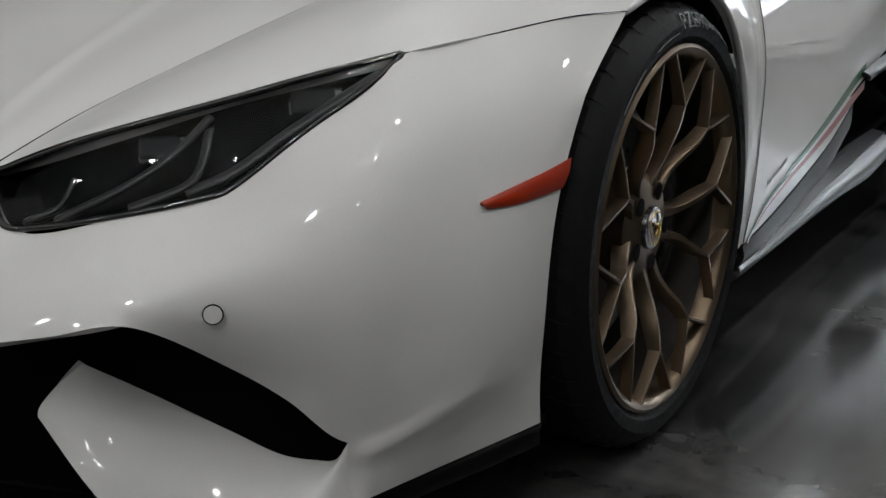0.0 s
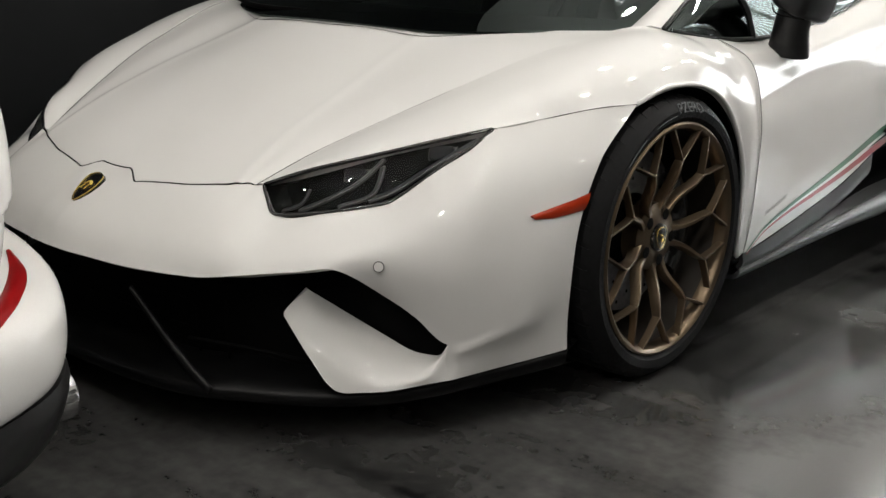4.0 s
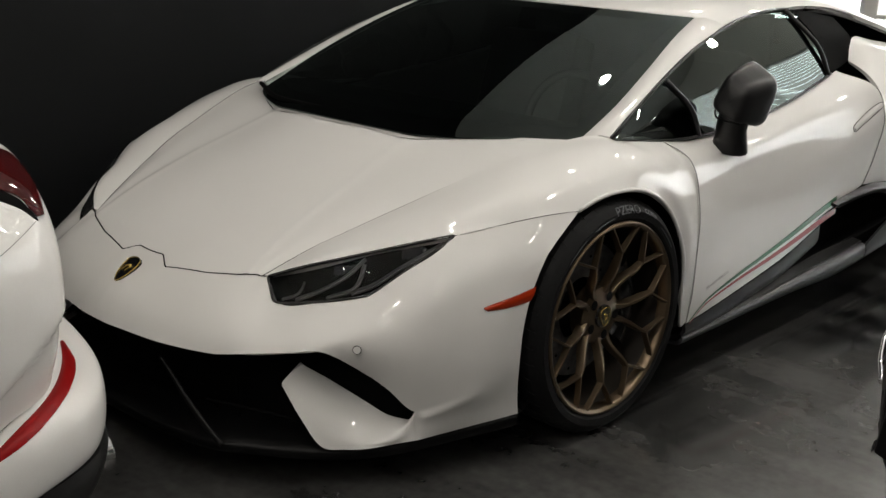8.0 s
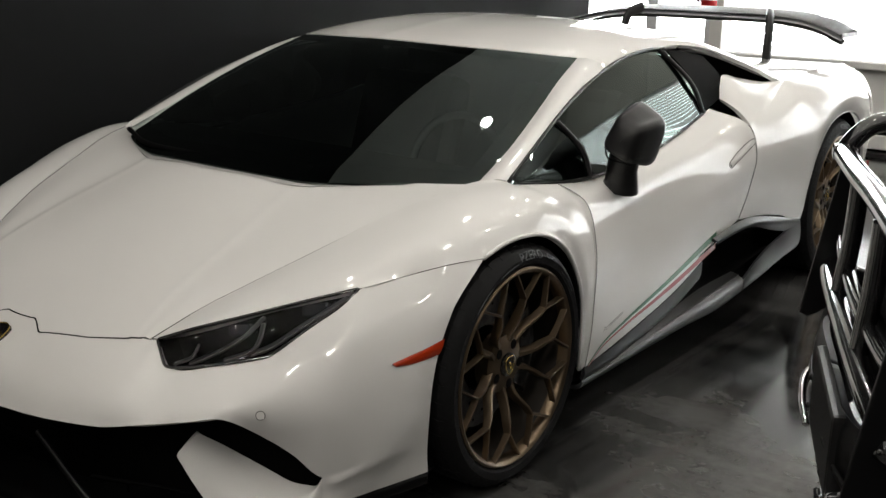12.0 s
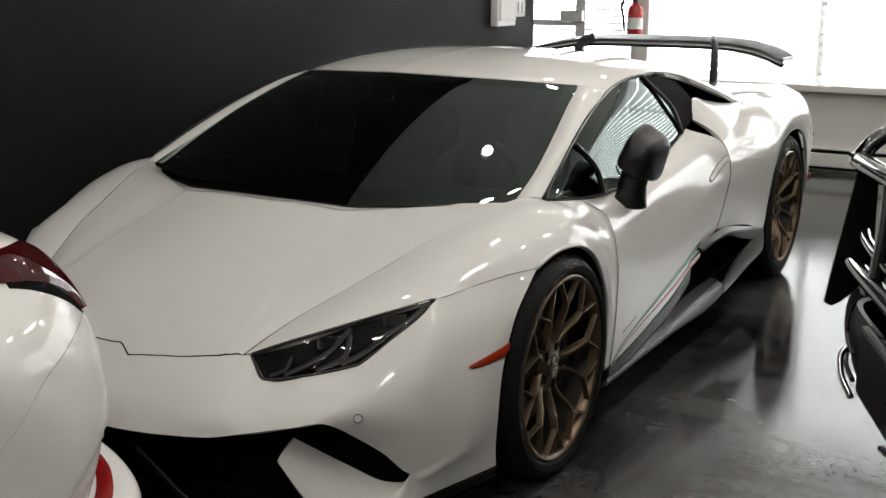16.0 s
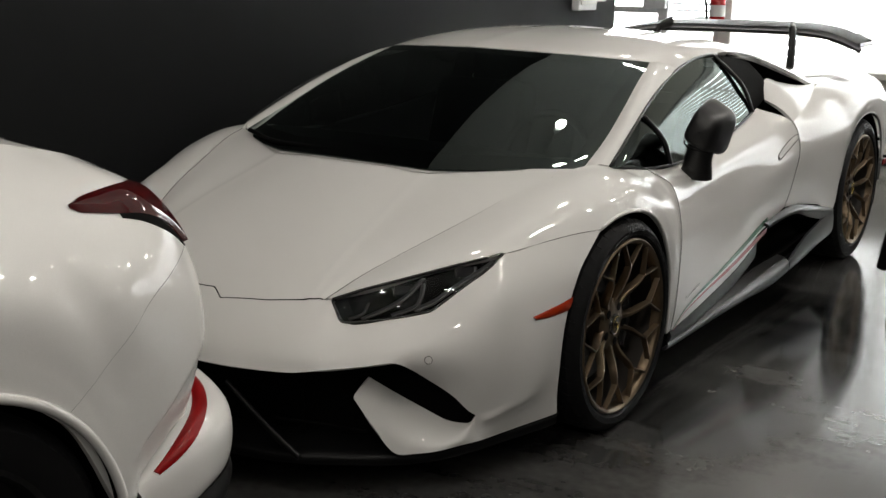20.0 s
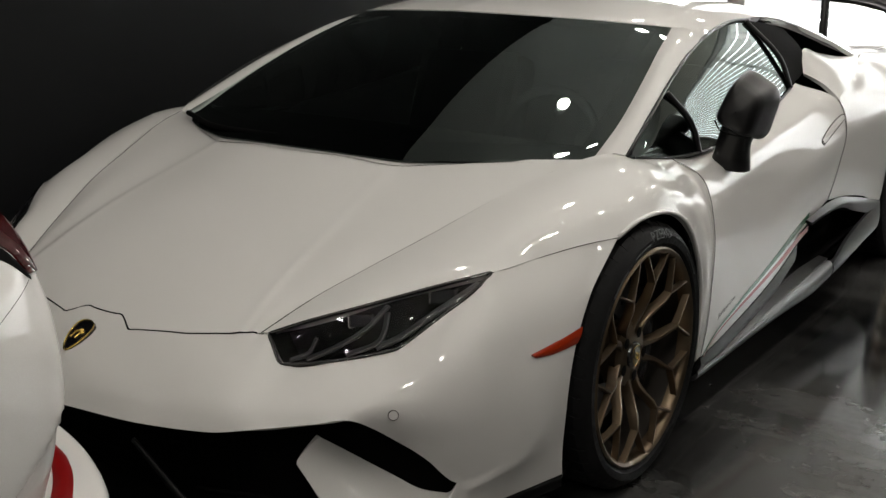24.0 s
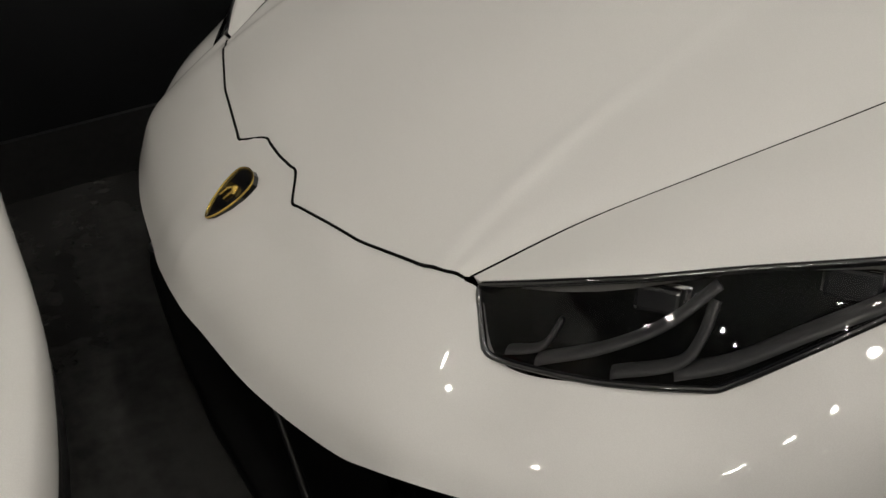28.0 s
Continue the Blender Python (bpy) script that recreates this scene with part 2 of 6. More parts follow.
def spl(pts, n, closed=False):
    """A smooth curve through the points, as n points evenly along it."""
    p = np.array(pts, float)
    if len(p) == 2:
        return p[0] + np.linspace(0, 1, n)[:, None] * (p[1] - p[0])
    if closed:
        p = np.vstack([p[-1], p, p[0], p[1]])
    else:
        p = np.vstack([2 * p[0] - p[1], p, 2 * p[-1] - p[-2]])
    k = np.r_[0, np.cumsum(np.linalg.norm(np.diff(p, axis=0), axis=1) ** 0.5 + 1e-6)]
    out = []
    for i in range(1, len(p) - 2):
        t0, t1, t2, t3 = k[i - 1:i + 3]
        t = np.linspace(t1, t2, 24, endpoint=False)[:, None]
        a1 = (t1 - t) / (t1 - t0) * p[i - 1] + (t - t0) / (t1 - t0) * p[i]
        a2 = (t2 - t) / (t2 - t1) * p[i] + (t - t1) / (t2 - t1) * p[i + 1]
        a3 = (t3 - t) / (t3 - t2) * p[i + 1] + (t - t2) / (t3 - t2) * p[i + 2]
        b1 = (t2 - t) / (t2 - t0) * a1 + (t - t0) / (t2 - t0) * a2
        b2 = (t3 - t) / (t3 - t1) * a2 + (t - t1) / (t3 - t1) * a3
        out.append((t2 - t) / (t2 - t1) * b1 + (t - t1) / (t2 - t1) * b2)
    q = np.vstack(out + [p[-2][None]])
    d = np.r_[0, np.cumsum(np.linalg.norm(np.diff(q, axis=0), axis=1))]
    s = np.linspace(0, d[-1], n)
    return np.stack([np.interp(s, d, q[:, i]) for i in range(3)], -1)


def loft(curves, n, m, index=False):
    """A smooth sheet through the curves: n points along each, about m rows across them, with a row on every curve."""
    rows = np.array([spl(c, n) for c in curves])
    seg = np.linalg.norm(np.diff(rows, axis=0), axis=-1).mean(1) + 1e-6
    k = np.r_[0, np.cumsum(seg ** 0.5)]
    k = np.r_[k[0] - (k[1] - k[0]), k, 2 * k[-1] - k[-2]]
    p = np.concatenate([2 * rows[:1] - rows[1:2], rows, 2 * rows[-1:] - rows[-2:-1]])
    out, at = [], []
    for i in range(1, len(p) - 2):
        at.append(len(out))
        t0, t1, t2, t3 = k[i - 1:i + 3]
        for t in np.linspace(t1, t2, max(1, int(round(m * seg[i - 1] / seg.sum()))), endpoint=False):
            a1 = (t1 - t) / (t1 - t0) * p[i - 1] + (t - t0) / (t1 - t0) * p[i]
            a2 = (t2 - t) / (t2 - t1) * p[i] + (t - t1) / (t2 - t1) * p[i + 1]
            a3 = (t3 - t) / (t3 - t2) * p[i + 1] + (t - t2) / (t3 - t2) * p[i + 2]
            b1 = (t2 - t) / (t2 - t0) * a1 + (t - t0) / (t2 - t0) * a2
            b2 = (t3 - t) / (t3 - t1) * a2 + (t - t1) / (t3 - t1) * a3
            out.append((t2 - t) / (t2 - t1) * b1 + (t - t1) / (t2 - t1) * b2)
    at.append(len(out))
    out.append(rows[-1])
    return (np.array(out), at) if index else np.array(out)


def grid_faces(m, n, base=0):
    return [(base + i * n + j, base + i * n + j + 1, base + (i + 1) * n + j + 1, base + (i + 1) * n + j)
            for i in range(m - 1) for j in range(n - 1)]


def normals(g):
    du, dv = np.gradient(g, axis=1), np.gradient(g, axis=0)
    n = np.cross(du, dv)
    return n / (np.linalg.norm(n, axis=-1, keepdims=True) + 1e-12)


def flip_x(g):
    q = np.array(g, float)
    q[..., 0] *= -1
    return q


def relax(g, times):
    """A panel with its bumps evened out, its edges kept where they are."""
    g = np.array(g, float)
    for _ in range(times):
        g[1:-1, 1:-1] += 0.5 * ((g[:-2, 1:-1] + g[2:, 1:-1] + g[1:-1, :-2] + g[1:-1, 2:]) / 4 - g[1:-1, 1:-1])
    return g


def sheet(name, grids, mat, parent, label="", ref=(0, 1.2, 0.3), flange=0.014, core=None):
    """Panels from grids, joined smoothly, with their free edges turned inwards."""
    verts, faces = [], []
    for g in grids if isinstance(grids, list) else [grids]:
        m, n, _ = g.shape
        nor = normals(g)
        mid = g[m // 2, n // 2]
        inside = np.array([0 if abs(mid[0]) > 0.1 else mid[0], ref[1], ref[2]]) if core is None else np.array(core)
        if nor[m // 2, n // 2] @ (mid - inside) < 0:
            g = g[:, ::-1]
        base = len(verts)
        verts += list(g.reshape(-1, 3))
        faces += grid_faces(m, n, base)
    me = make(name, verts, faces, mat)
    bm = bmesh.new()
    bm.from_mesh(me)
    bmesh.ops.remove_doubles(bm, verts=bm.verts, dist=0.0004)
    bm.normal_update()
    if flange:
        edges = [e for e in bm.edges if e.is_boundary]
        old = {v for e in edges for v in e.verts}
        keep = {v: v.normal.copy() for v in old}
        ret = bmesh.ops.extrude_edge_only(bm, edges=edges)
        for v in [x for x in ret["geom"] if isinstance(x, bmesh.types.BMVert)]:
            for e in v.link_edges:
                o = e.other_vert(v)
                if o in old:
                    v.co = o.co - keep[o] * flange
                    break
        for e in edges:
            e.smooth = False
    bm.to_mesh(me)
    bm.free()
    return part(name, me, mat, parent, label)


def decal(name, grid, top, low, mat, parent, label="", lift=0.002, bulge=0.003, n=30, k=7, flange=0.006, core=(0, 0.5, 0.3)):
    """A lens or marking laid on a surface between two lines."""
    pts, nor = grid.reshape(-1, 3), normals(grid).reshape(-1, 3)
    t, l = spl(top, n), spl(low, n)
    rows = []
    for f in np.linspace(0, 1, k):
        row = []
        for a, b in zip(t, l):
            p = a + f * (b - a)
            i = int(np.argmin(((pts - p) ** 2).sum(1)))
            nv = nor[i] if nor[i] @ (pts[i] - np.array(core)) > 0 else -nor[i]
            row.append(p - nv * ((p - pts[i]) @ nv) + nv * (lift + bulge * math.sin(math.pi * f)))
        rows.append(row)
    return sheet(name, np.array(rows), mat, parent, label, flange=flange, core=core)


def both(name, grids, mat, parent, label="", **k):
    """The panel on the car's left and its mirror image on the right."""
    gs = grids if isinstance(grids, list) else [grids]
    a = sheet(name, gs if isinstance(grids, list) else gs[0], mat, parent, label, **k)
    fl = [flip_x(g) for g in gs]
    b = sheet(name, fl if isinstance(grids, list) else fl[0], mat, parent, label, **k)
    return a, b


def sweep(name, pts, radius, mat, parent, label="", sides=8, n=None, closed=False, flat=1.0, up=(0, 0, 1)):
    """A bar of round or flattened section along a curve; radius may be a list."""
    p = spl(pts, n or max(12, 6 * len(pts)), closed)
    if closed:
        p = p[:-1]
    count = len(p)
    r = np.interp(np.linspace(0, 1, count), np.linspace(0, 1, len(radius)), radius) if isinstance(radius, (list, tuple)) else np.full(count, radius)
    tan = np.gradient(p, axis=0) if not closed else np.roll(p, -1, 0) - np.roll(p, 1, 0)
    tan /= np.linalg.norm(tan, axis=1, keepdims=True) + 1e-12
    verts, faces = [], []
    side = None
    for i in range(count):
        ref = np.array(up, float) if side is None else np.cross(tan[i], side)
        if abs(ref @ tan[i]) > 0.98 * np.linalg.norm(ref):
            ref = np.array((1.0, 0.3, 0.1))
        s = np.cross(ref, tan[i]) if side is None else side - tan[i] * (side @ tan[i])
        s /= np.linalg.norm(s) + 1e-12
        u = np.cross(tan[i], s)
        side = s
        for k in range(sides):
            a = 2 * math.pi * k / sides
            verts.append(p[i] + r[i] * (math.cos(a) * s + flat * math.sin(a) * u))
    for i in range(count if closed else count - 1):
        i2 = (i + 1) % count
        for k in range(sides):
            k2 = (k + 1) % sides
            faces.append((i * sides + k, i * sides + k2, i2 * sides + k2, i2 * sides + k))
    if not closed:
        faces += [tuple(range(sides - 1, -1, -1)), tuple((count - 1) * sides + k for k in range(sides))]
    return part(name, make(name, verts, faces, mat), mat, parent, label)


def box_bm(size, at=(0, 0, 0), bevel=0.0, turn=None, segments=2):
    bm = bmesh.new()
    bmesh.ops.create_cube(bm, size=1)
    bmesh.ops.scale(bm, vec=size, verts=bm.verts)
    if bevel:
        bmesh.ops.bevel(bm, geom=bm.edges[:], offset=bevel, segments=segments, affect="EDGES", profile=0.6)
    if turn is not None:
        bmesh.ops.transform(bm, matrix=turn, verts=bm.verts)
    bmesh.ops.translate(bm, vec=at, verts=bm.verts)
    return bm


def lathe(name, profile, mat, parent, centre=(0, 0, 0), axis="x", steps=64, label="", closed=False):
    """A turned part: profile of (along, radius) pairs round an axis."""
    verts, faces = [], []
    for a, r in profile:
        for k in range(steps):
            w = 2 * math.pi * k / steps
            c, s = r * math.cos(w), r * math.sin(w)
            v = {"x": (a, c, s), "y": (c, a, s), "z": (c, s, a)}[axis]
            verts.append(np.array(v) + centre)
    rows = len(profile)
    for i in range(rows if closed else rows - 1):
        i2 = (i + 1) % rows
        for k in range(steps):
            k2 = (k + 1) % steps
            faces.append((i * steps + k, i2 * steps + k, i2 * steps + k2, i * steps + k2))
    me = make(name, verts, faces, mat)
    bm = bmesh.new()
    bm.from_mesh(me)
    bmesh.ops.recalc_face_normals(bm, faces=bm.faces)
    bm.to_mesh(me)
    bm.free()
    me.shade_smooth()
    me.set_sharp_from_angle(angle=radians(35))
    return part(name, me, mat, parent, label)


def prism(name, outline, depth_vec, mat, parent, label="", bevel=0.0):
    """A flat outline given thickness along depth_vec."""
    bm = bmesh.new()
    vs = [bm.verts.new(p) for p in outline]
    f = bm.faces.new(vs)
    r = bmesh.ops.extrude_face_region(bm, geom=[f])
    bmesh.ops.translate(bm, vec=depth_vec, verts=[v for v in r["geom"] if isinstance(v, bmesh.types.BMVert)])
    bmesh.ops.recalc_face_normals(bm, faces=bm.faces)
    if bevel:
        bmesh.ops.bevel(bm, geom=bm.edges[:], offset=bevel, segments=2, affect="EDGES", profile=0.6)
    return part(name, bm, mat, parent, label)


def text_mesh(body, size, depth=0.0005, thin=0.0):
    """Lettering as a mesh in the xy plane, from the built-in font."""
    cu = bpy.data.curves.new("lettering", "FONT")
    cu.body, cu.size, cu.extrude, cu.align_x, cu.align_y = body, size, depth, "CENTER", "CENTER"
    cu.offset = -thin
    ob = bpy.data.objects.new("lettering", cu)
    scene.collection.objects.link(ob)
    bpy.context.view_layer.update()
    me = bpy.data.meshes.new_from_object(ob.evaluated_get(bpy.context.evaluated_depsgraph_get()))
    bpy.data.objects.remove(ob)
    return me

# ---- the showroom ----
def slab(name, lo, hi, mat, label, category, kind="structure", bevel=0.0):
    size = [b - a for a, b in zip(lo, hi)]
    at = [(a + b) / 2 for a, b in zip(lo, hi)]
    ob = part(name, box_bm(size, at, bevel), mat, None)
    return tagged(ob, label, category, kind=kind)


slab("floor", (-4, -7, -0.12), (6, 9, 0.0), FLOOR, "dark polished concrete floor with cloudy mottling and scuffs", "floor")
slab("ceiling", (-4, -7, CEIL + 0.02), (6, 9, CEIL + 0.15), CEILING, "plain pale painted showroom ceiling", "ceiling")
WX, WEND = -1.08, 3.88
slab("wall_west", (WX - 0.14, -7, 0), (WX, WEND, CEIL), WALLBLACK, "matt black painted wall beside the parked car", "wall")
slab("baseboard", (WX, -7, 0.0), (WX + 0.014, WEND, 0.14), BLACK, "black skirting board along the black wall", "baseboard")
slab("wall_south", (-4, -7.14, 0), (6, -7, CEIL), WALLMID, "plain grey showroom wall", "wall")
slab("wall_far_west", (-4.14, -7, 0), (-4, 9, CEIL), WALLWHITE, "plain white wall of the entrance passage", "wall")

# rear wall: low parapet under a band of windows, with a glazed door beside it
YB = 5.9
WX1, WZ1 = 4.4, 2.45
rear = thing("wall_north", "white rear wall with a low parapet under large windows", "wall", kind="structure")
part("parapet", box_bm((6.55, 0.2, 0.60), (2.225, YB + 0.1, 0.30)), WALLWHITE, rear)
part("window_ledge", box_bm((5.45, 0.30, 0.05), (1.695, YB + 0.06, 0.625), 0.008), WALLWHITE, rear)
part("lintel", box_bm((9.5, 0.2, CEIL - WZ1), (0.75, YB + 0.1, (CEIL + WZ1) / 2)), WALLWHITE, rear)
part("wall_pier", box_bm((0.10, 0.2, WZ1), (-1.10, YB + 0.1, WZ1 / 2)), WALLWHITE, rear)
part("wall_pier", box_bm((1.2, 0.2, WZ1), (-3.4, YB + 0.1, WZ1 / 2)), WALLWHITE, rear)
part("wall_pier", box_bm((1.1, 0.2, WZ1 - 0.6), (WX1 + 0.55, YB + 0.1, (WZ1 + 0.6) / 2)), WALLGREY, rear)
bay = (WX1 + 1.05) / 4
for i in range(4):
    x = -1.05 + bay * (i + 0.5)
    part("mullion", box_bm((0.05, 0.06, WZ1 - 0.65), (x + bay / 2 - 0.025, YB + 0.12, (WZ1 + 0.65) / 2), 0.006), ALU, rear)
    ob = part("window_pane", box_bm((bay - 0.06, 0.012, WZ1 - 0.65), (x, YB + 0.15, (WZ1 + 0.65) / 2)), PANE, rear)
    ob.visible_shadow = False
blind = thing("window_blind", "white horizontal slatted blind against bright daylight", "blind")
bw, bx = WX1 + 1.03, (WX1 - 1.03) / 2
part("head_rail", box_bm((bw, 0.04, 0.05), (bx, YB + 0.06, WZ1 - 0.03), 0.004), ALU, blind)
slat = None
for j in range(24):
    ob = part("slat", slat or box_bm((bw, 0.003, 0.060), (0, 0, 0), turn=Matrix.Rotation(0.35, 4, "X")), BLIND, blind)
    slat = ob.data
    ob.location = (bx, YB + 0.06, 0.69 + 0.073 * j)
# baseboard heater on the parapet
heater = thing("baseboard_heater", "white metal baseboard heater with dark slots", "heater")
part("body", box_bm((6.3, 0.07, 0.10), (2.75, YB - 0.037, 0.095), 0.008), WALLWHITE, heater)
part("upper_slot", box_bm((6.3, 0.055, 0.022), (2.75, YB - 0.030, 0.160), 0.002), GAP, heater)
part("lower_slot", box_bm((6.3, 0.055, 0.018), (2.75, YB - 0.030, 0.034), 0.002), GAP, heater)
part("cap", box_bm((6.3, 0.05, 0.012), (2.75, YB - 0.027, 0.178), 0.002), WALLWHITE, heater)
# glazed entrance door
door = thing("door_1", "white aluminium glazed entrance door", "door", kind="structure")
for x in (-2.75, -1.66):
    part("door_stile", box_bm((0.09, 0.06, 2.2), (x, YB + 0.06, 1.1), 0.006), ALU, door)
for z in (0.12, 2.12):
    part("door_rail", box_bm((1.0, 0.06, 0.2), (-2.2, YB + 0.06, z), 0.006), ALU, door)
part("mid_rail", box_bm((1.0, 0.05, 0.05), (-2.2, YB + 0.06, 1.06), 0.006), ALU, door)
lockbox = part("lock_case", box_bm((0.2, 0.05, 0.09), (-1.72, YB + 0.0, 1.12), 0.008), ALU, door, "grey lock case")
ob = part("door_pane", box_bm((1.0, 0.012, 2.0), (-2.2, YB + 0.07, 1.1)), PANE, door)
ob.visible_shadow = False
side = thing("window_2", "narrow side window beside the door with horizontal blinds", "window", kind="structure")
part("window_frame", box_bm((0.05, 0.06, 2.2), (-1.18, YB + 0.06, 1.1), 0.005), ALU, side)
ob = part("window_pane", box_bm((0.42, 0.012, 2.2), (-1.41, YB + 0.09, 1.1)), PANE, side)
ob.visible_shadow = False
for i in range(22):
    part("blind_slat", box_bm((0.40, 0.03, 0.004), (-1.41, YB + 0.05, 0.9 + 0.055 * i), turn=Matrix.Rotation(0.5, 4, "X")), ALU, side)
# daylight outside
slab("backdrop", (-3.6, YB + 0.9, -0.1), (5.4, YB + 0.95, 3.2), DAYGLOW, "overexposed bright daylight outside the windows", "daylight")

slab("wall_east", (5.5, -7, 0), (5.64, 9, CEIL), WALLMID, "plain grey showroom wall", "wall")

# ceiling spot lamps, one over each light
for sx, sy in SPOTS:
    lamp = thing("ceiling_spot", "small round white spot lamp hung on a thin rod", "ceiling lamp", "ceiling spots", at=(sx, sy, LAMP_Z))
    lathe("rod", [(0.010, 0.0), (0.010, 0.006), (CEIL + 0.02 - LAMP_Z, 0.006), (CEIL + 0.02 - LAMP_Z, 0.0)], ALU, lamp, axis="z", steps=8)
    lathe("housing", [(0.019, 0.0), (0.019, 0.05), (-0.04, 0.05), (-0.058, 0.028), (-0.058, 0.0)], ALU, lamp, axis="z", steps=24)

# fire extinguisher on the pier
ext = thing("fire_extinguisher", "red fire extinguisher with white label hung on the wall", "extinguisher", at=(-1.13, YB - 0.09, 0.97))
lathe("cylinder", [(0.0, 0.0), (0.0, 0.055), (0.015, 0.062), (0.20, 0.062), (0.245, 0.045), (0.258, 0.022), (0.27, 0.018), (0.27, 0.0)], EXTRED, ext, axis="z", steps=32)
lathe("label", [(0.06, 0.0628), (0.15, 0.0628)], LABELWHITE, ext, axis="z", steps=32, label="white paper label")
part("valve", box_bm((0.035, 0.035, 0.05), (0, 0, 0.285), 0.006), GLOSSBLACK, ext)
part("handle", box_bm((0.02, 0.12, 0.014), (0, -0.04, 0.315), 0.004), GLOSSBLACK, ext)
sweep("hose", [(0, -0.02, 0.285), (-0.06, -0.05, 0.31), (-0.10, -0.04, 0.24), (-0.085, -0.03, 0.14), (-0.08, -0.02, 0.04)], 0.011, GLOSSBLACK, ext)
part("bracket", box_bm((0.05, 0.03, 0.2), (0, 0.075, 0.15), 0.004), GLOSSBLACK, ext)
# control boxes on the black wall
panel_box = thing("alarm_panel", "white wall-mounted control box", "control box")
part("case", box_bm((0.05, 0.24, 0.2), (WX + 0.027, 3.40, 1.23), 0.008), ALU, panel_box)
part("cover", box_bm((0.012, 0.2, 0.15), (WX + 0.058, 3.40, 1.24), 0.004), LABELWHITE, panel_box)
sw = thing("light_switch", "white double light switch plate", "switch")
part("plate", box_bm((0.012, 0.12, 0.12), (WX + 0.008, 3.66, 1.24), 0.003), LABELWHITE, sw)
for dy in (-0.027, 0.027):
    part("rocker", box_bm((0.012, 0.035, 0.07), (WX + 0.018, 3.66 + dy, 1.24), 0.003), ALU, sw)

# ---- the white sports car ----
car = thing("sports_car", "white low wedge-shaped sports car with bronze wheels and tricolour door stripe", "car")

HOOD_SEAM = [(0.415, -0.752, 0.496), (0.462, -0.646, 0.550), (0.524, -0.522, 0.604), (0.588, -0.383, 0.659), (0.655, -0.171, 0.726), (0.692, -0.056, 0.754), (0.720, 0.060, 0.773)]
HOOD_CREASE = [(0.388, -0.790, 0.488), (0.376, -0.729, 0.525), (0.362, -0.620, 0.580), (0.345, -0.450, 0.646), (0.325, -0.330, 0.688), (0.306, -0.200, 0.734), (0.303, -0.150, 0.752)]
HOOD_MID = [(0.0, -0.860, 0.456), (0.0, -0.815, 0.484), (0.0, -0.740, 0.526), (0.0, -0.620, 0.587), (0.0, -0.450, 0.658), (0.0, -0.330, 0.702), (0.0, -0.200, 0.748), (0.0, -0.165, 0.760)]


def hood_front(x):
    """How far forward the hood reaches: its front edge, with the notch over the badge."""
    x = abs(x)
    return float(np.interp(x, [0, 0.050, 0.054, 0.100, 0.104, 0.26, 0.36, 0.419], [-0.818, -0.816, -0.814, -0.838, -0.842, -0.812, -0.780, -0.753]))


def hood_sheet():
    """Height of the hood over the plan: ridges at the creases, tucked towards the seams."""
    n = 60
    a, b, c = spl(HOOD_MID, n), spl(HOOD_CREASE, n), spl(HOOD_SEAM, n)
    quarter = (a + b) / 2 + np.array([0, 0, 0.004])
    ridge_in = b * 0.96 + a * 0.04 - np.array([0, 0, 0.0008])
    outer = (b + c) / 2 + np.array([0, 0, 0.002])
    ridge_out = b * 0.94 + c * 0.06 - np.array([0, 0, 0.0026])
    halves = np.array([a, quarter, ridge_in, b, ridge_out, outer, c])
    full = np.concatenate([flip_x(halves[:0:-1]), halves])
    g = np.stack([spl(full[:, j], 121) for j in range(n)], 1)
    out = []
    for col in g:
        ys = col[:, 1]
        y0 = max(hood_front(col[0, 0] if abs(col[0, 0]) < 0.419 else 0.419), ys[0])
        s = np.linspace(y0, ys[-1], 50)
        out.append(np.stack([np.interp(s, ys, col[:, 0]), s, np.interp(s, ys, col[:, 2])], -1))
    return np.array(out)


HOOD = hood_sheet()
sheet("hood", HOOD, WHITE, car)

# nose and bumper: sections from the hood's edge and the headlight down to the mouth and the lower edge
NOSE = [
    [(0.0, -0.822, 0.480), (0.0, -0.892, 0.443), (0.0, -0.965, 0.392), (0.0, -1.000, 0.336)],
    [(0.045, -0.821, 0.479), (0.045, -0.890, 0.442), (0.045, -0.963, 0.391), (0.045, -0.999, 0.336)],
    [(0.060, -0.823, 0.476), (0.066, -0.889, 0.441), (0.066, -0.962, 0.391), (0.066, -0.998, 0.336)],
    [(0.096, -0.844, 0.464), (0.100, -0.889, 0.440), (0.100, -0.957, 0.390), (0.100, -0.994, 0.336)],
    [(0.112, -0.847, 0.462), (0.114, -0.889, 0.439), (0.114, -0.955, 0.390), (0.114, -0.992, 0.336)],
    [(0.26, -0.818, 0.475), (0.265, -0.878, 0.438), (0.270, -0.940, 0.388), (0.275, -0.972, 0.338)],
    [(0.417, -0.760, 0.495), (0.430, -0.850, 0.438), (0.436, -0.908, 0.388), (0.438, -0.928, 0.344)],
    [(0.445, -0.757, 0.496), (0.458, -0.840, 0.436), (0.466, -0.898, 0.386), (0.468, -0.913, 0.347)],
    [(0.500, -0.768, 0.449), (0.512, -0.822, 0.416), (0.522, -0.866, 0.380), (0.530, -0.882, 0.358)],
    [(0.600, -0.716, 0.464), (0.606, -0.772, 0.430), (0.611, -0.815, 0.394), (0.612, -0.832, 0.370)],
    [(0.688, -0.641, 0.488), (0.702, -0.705, 0.440), (0.700, -0.752, 0.402), (0.683, -0.778, 0.376)],
]
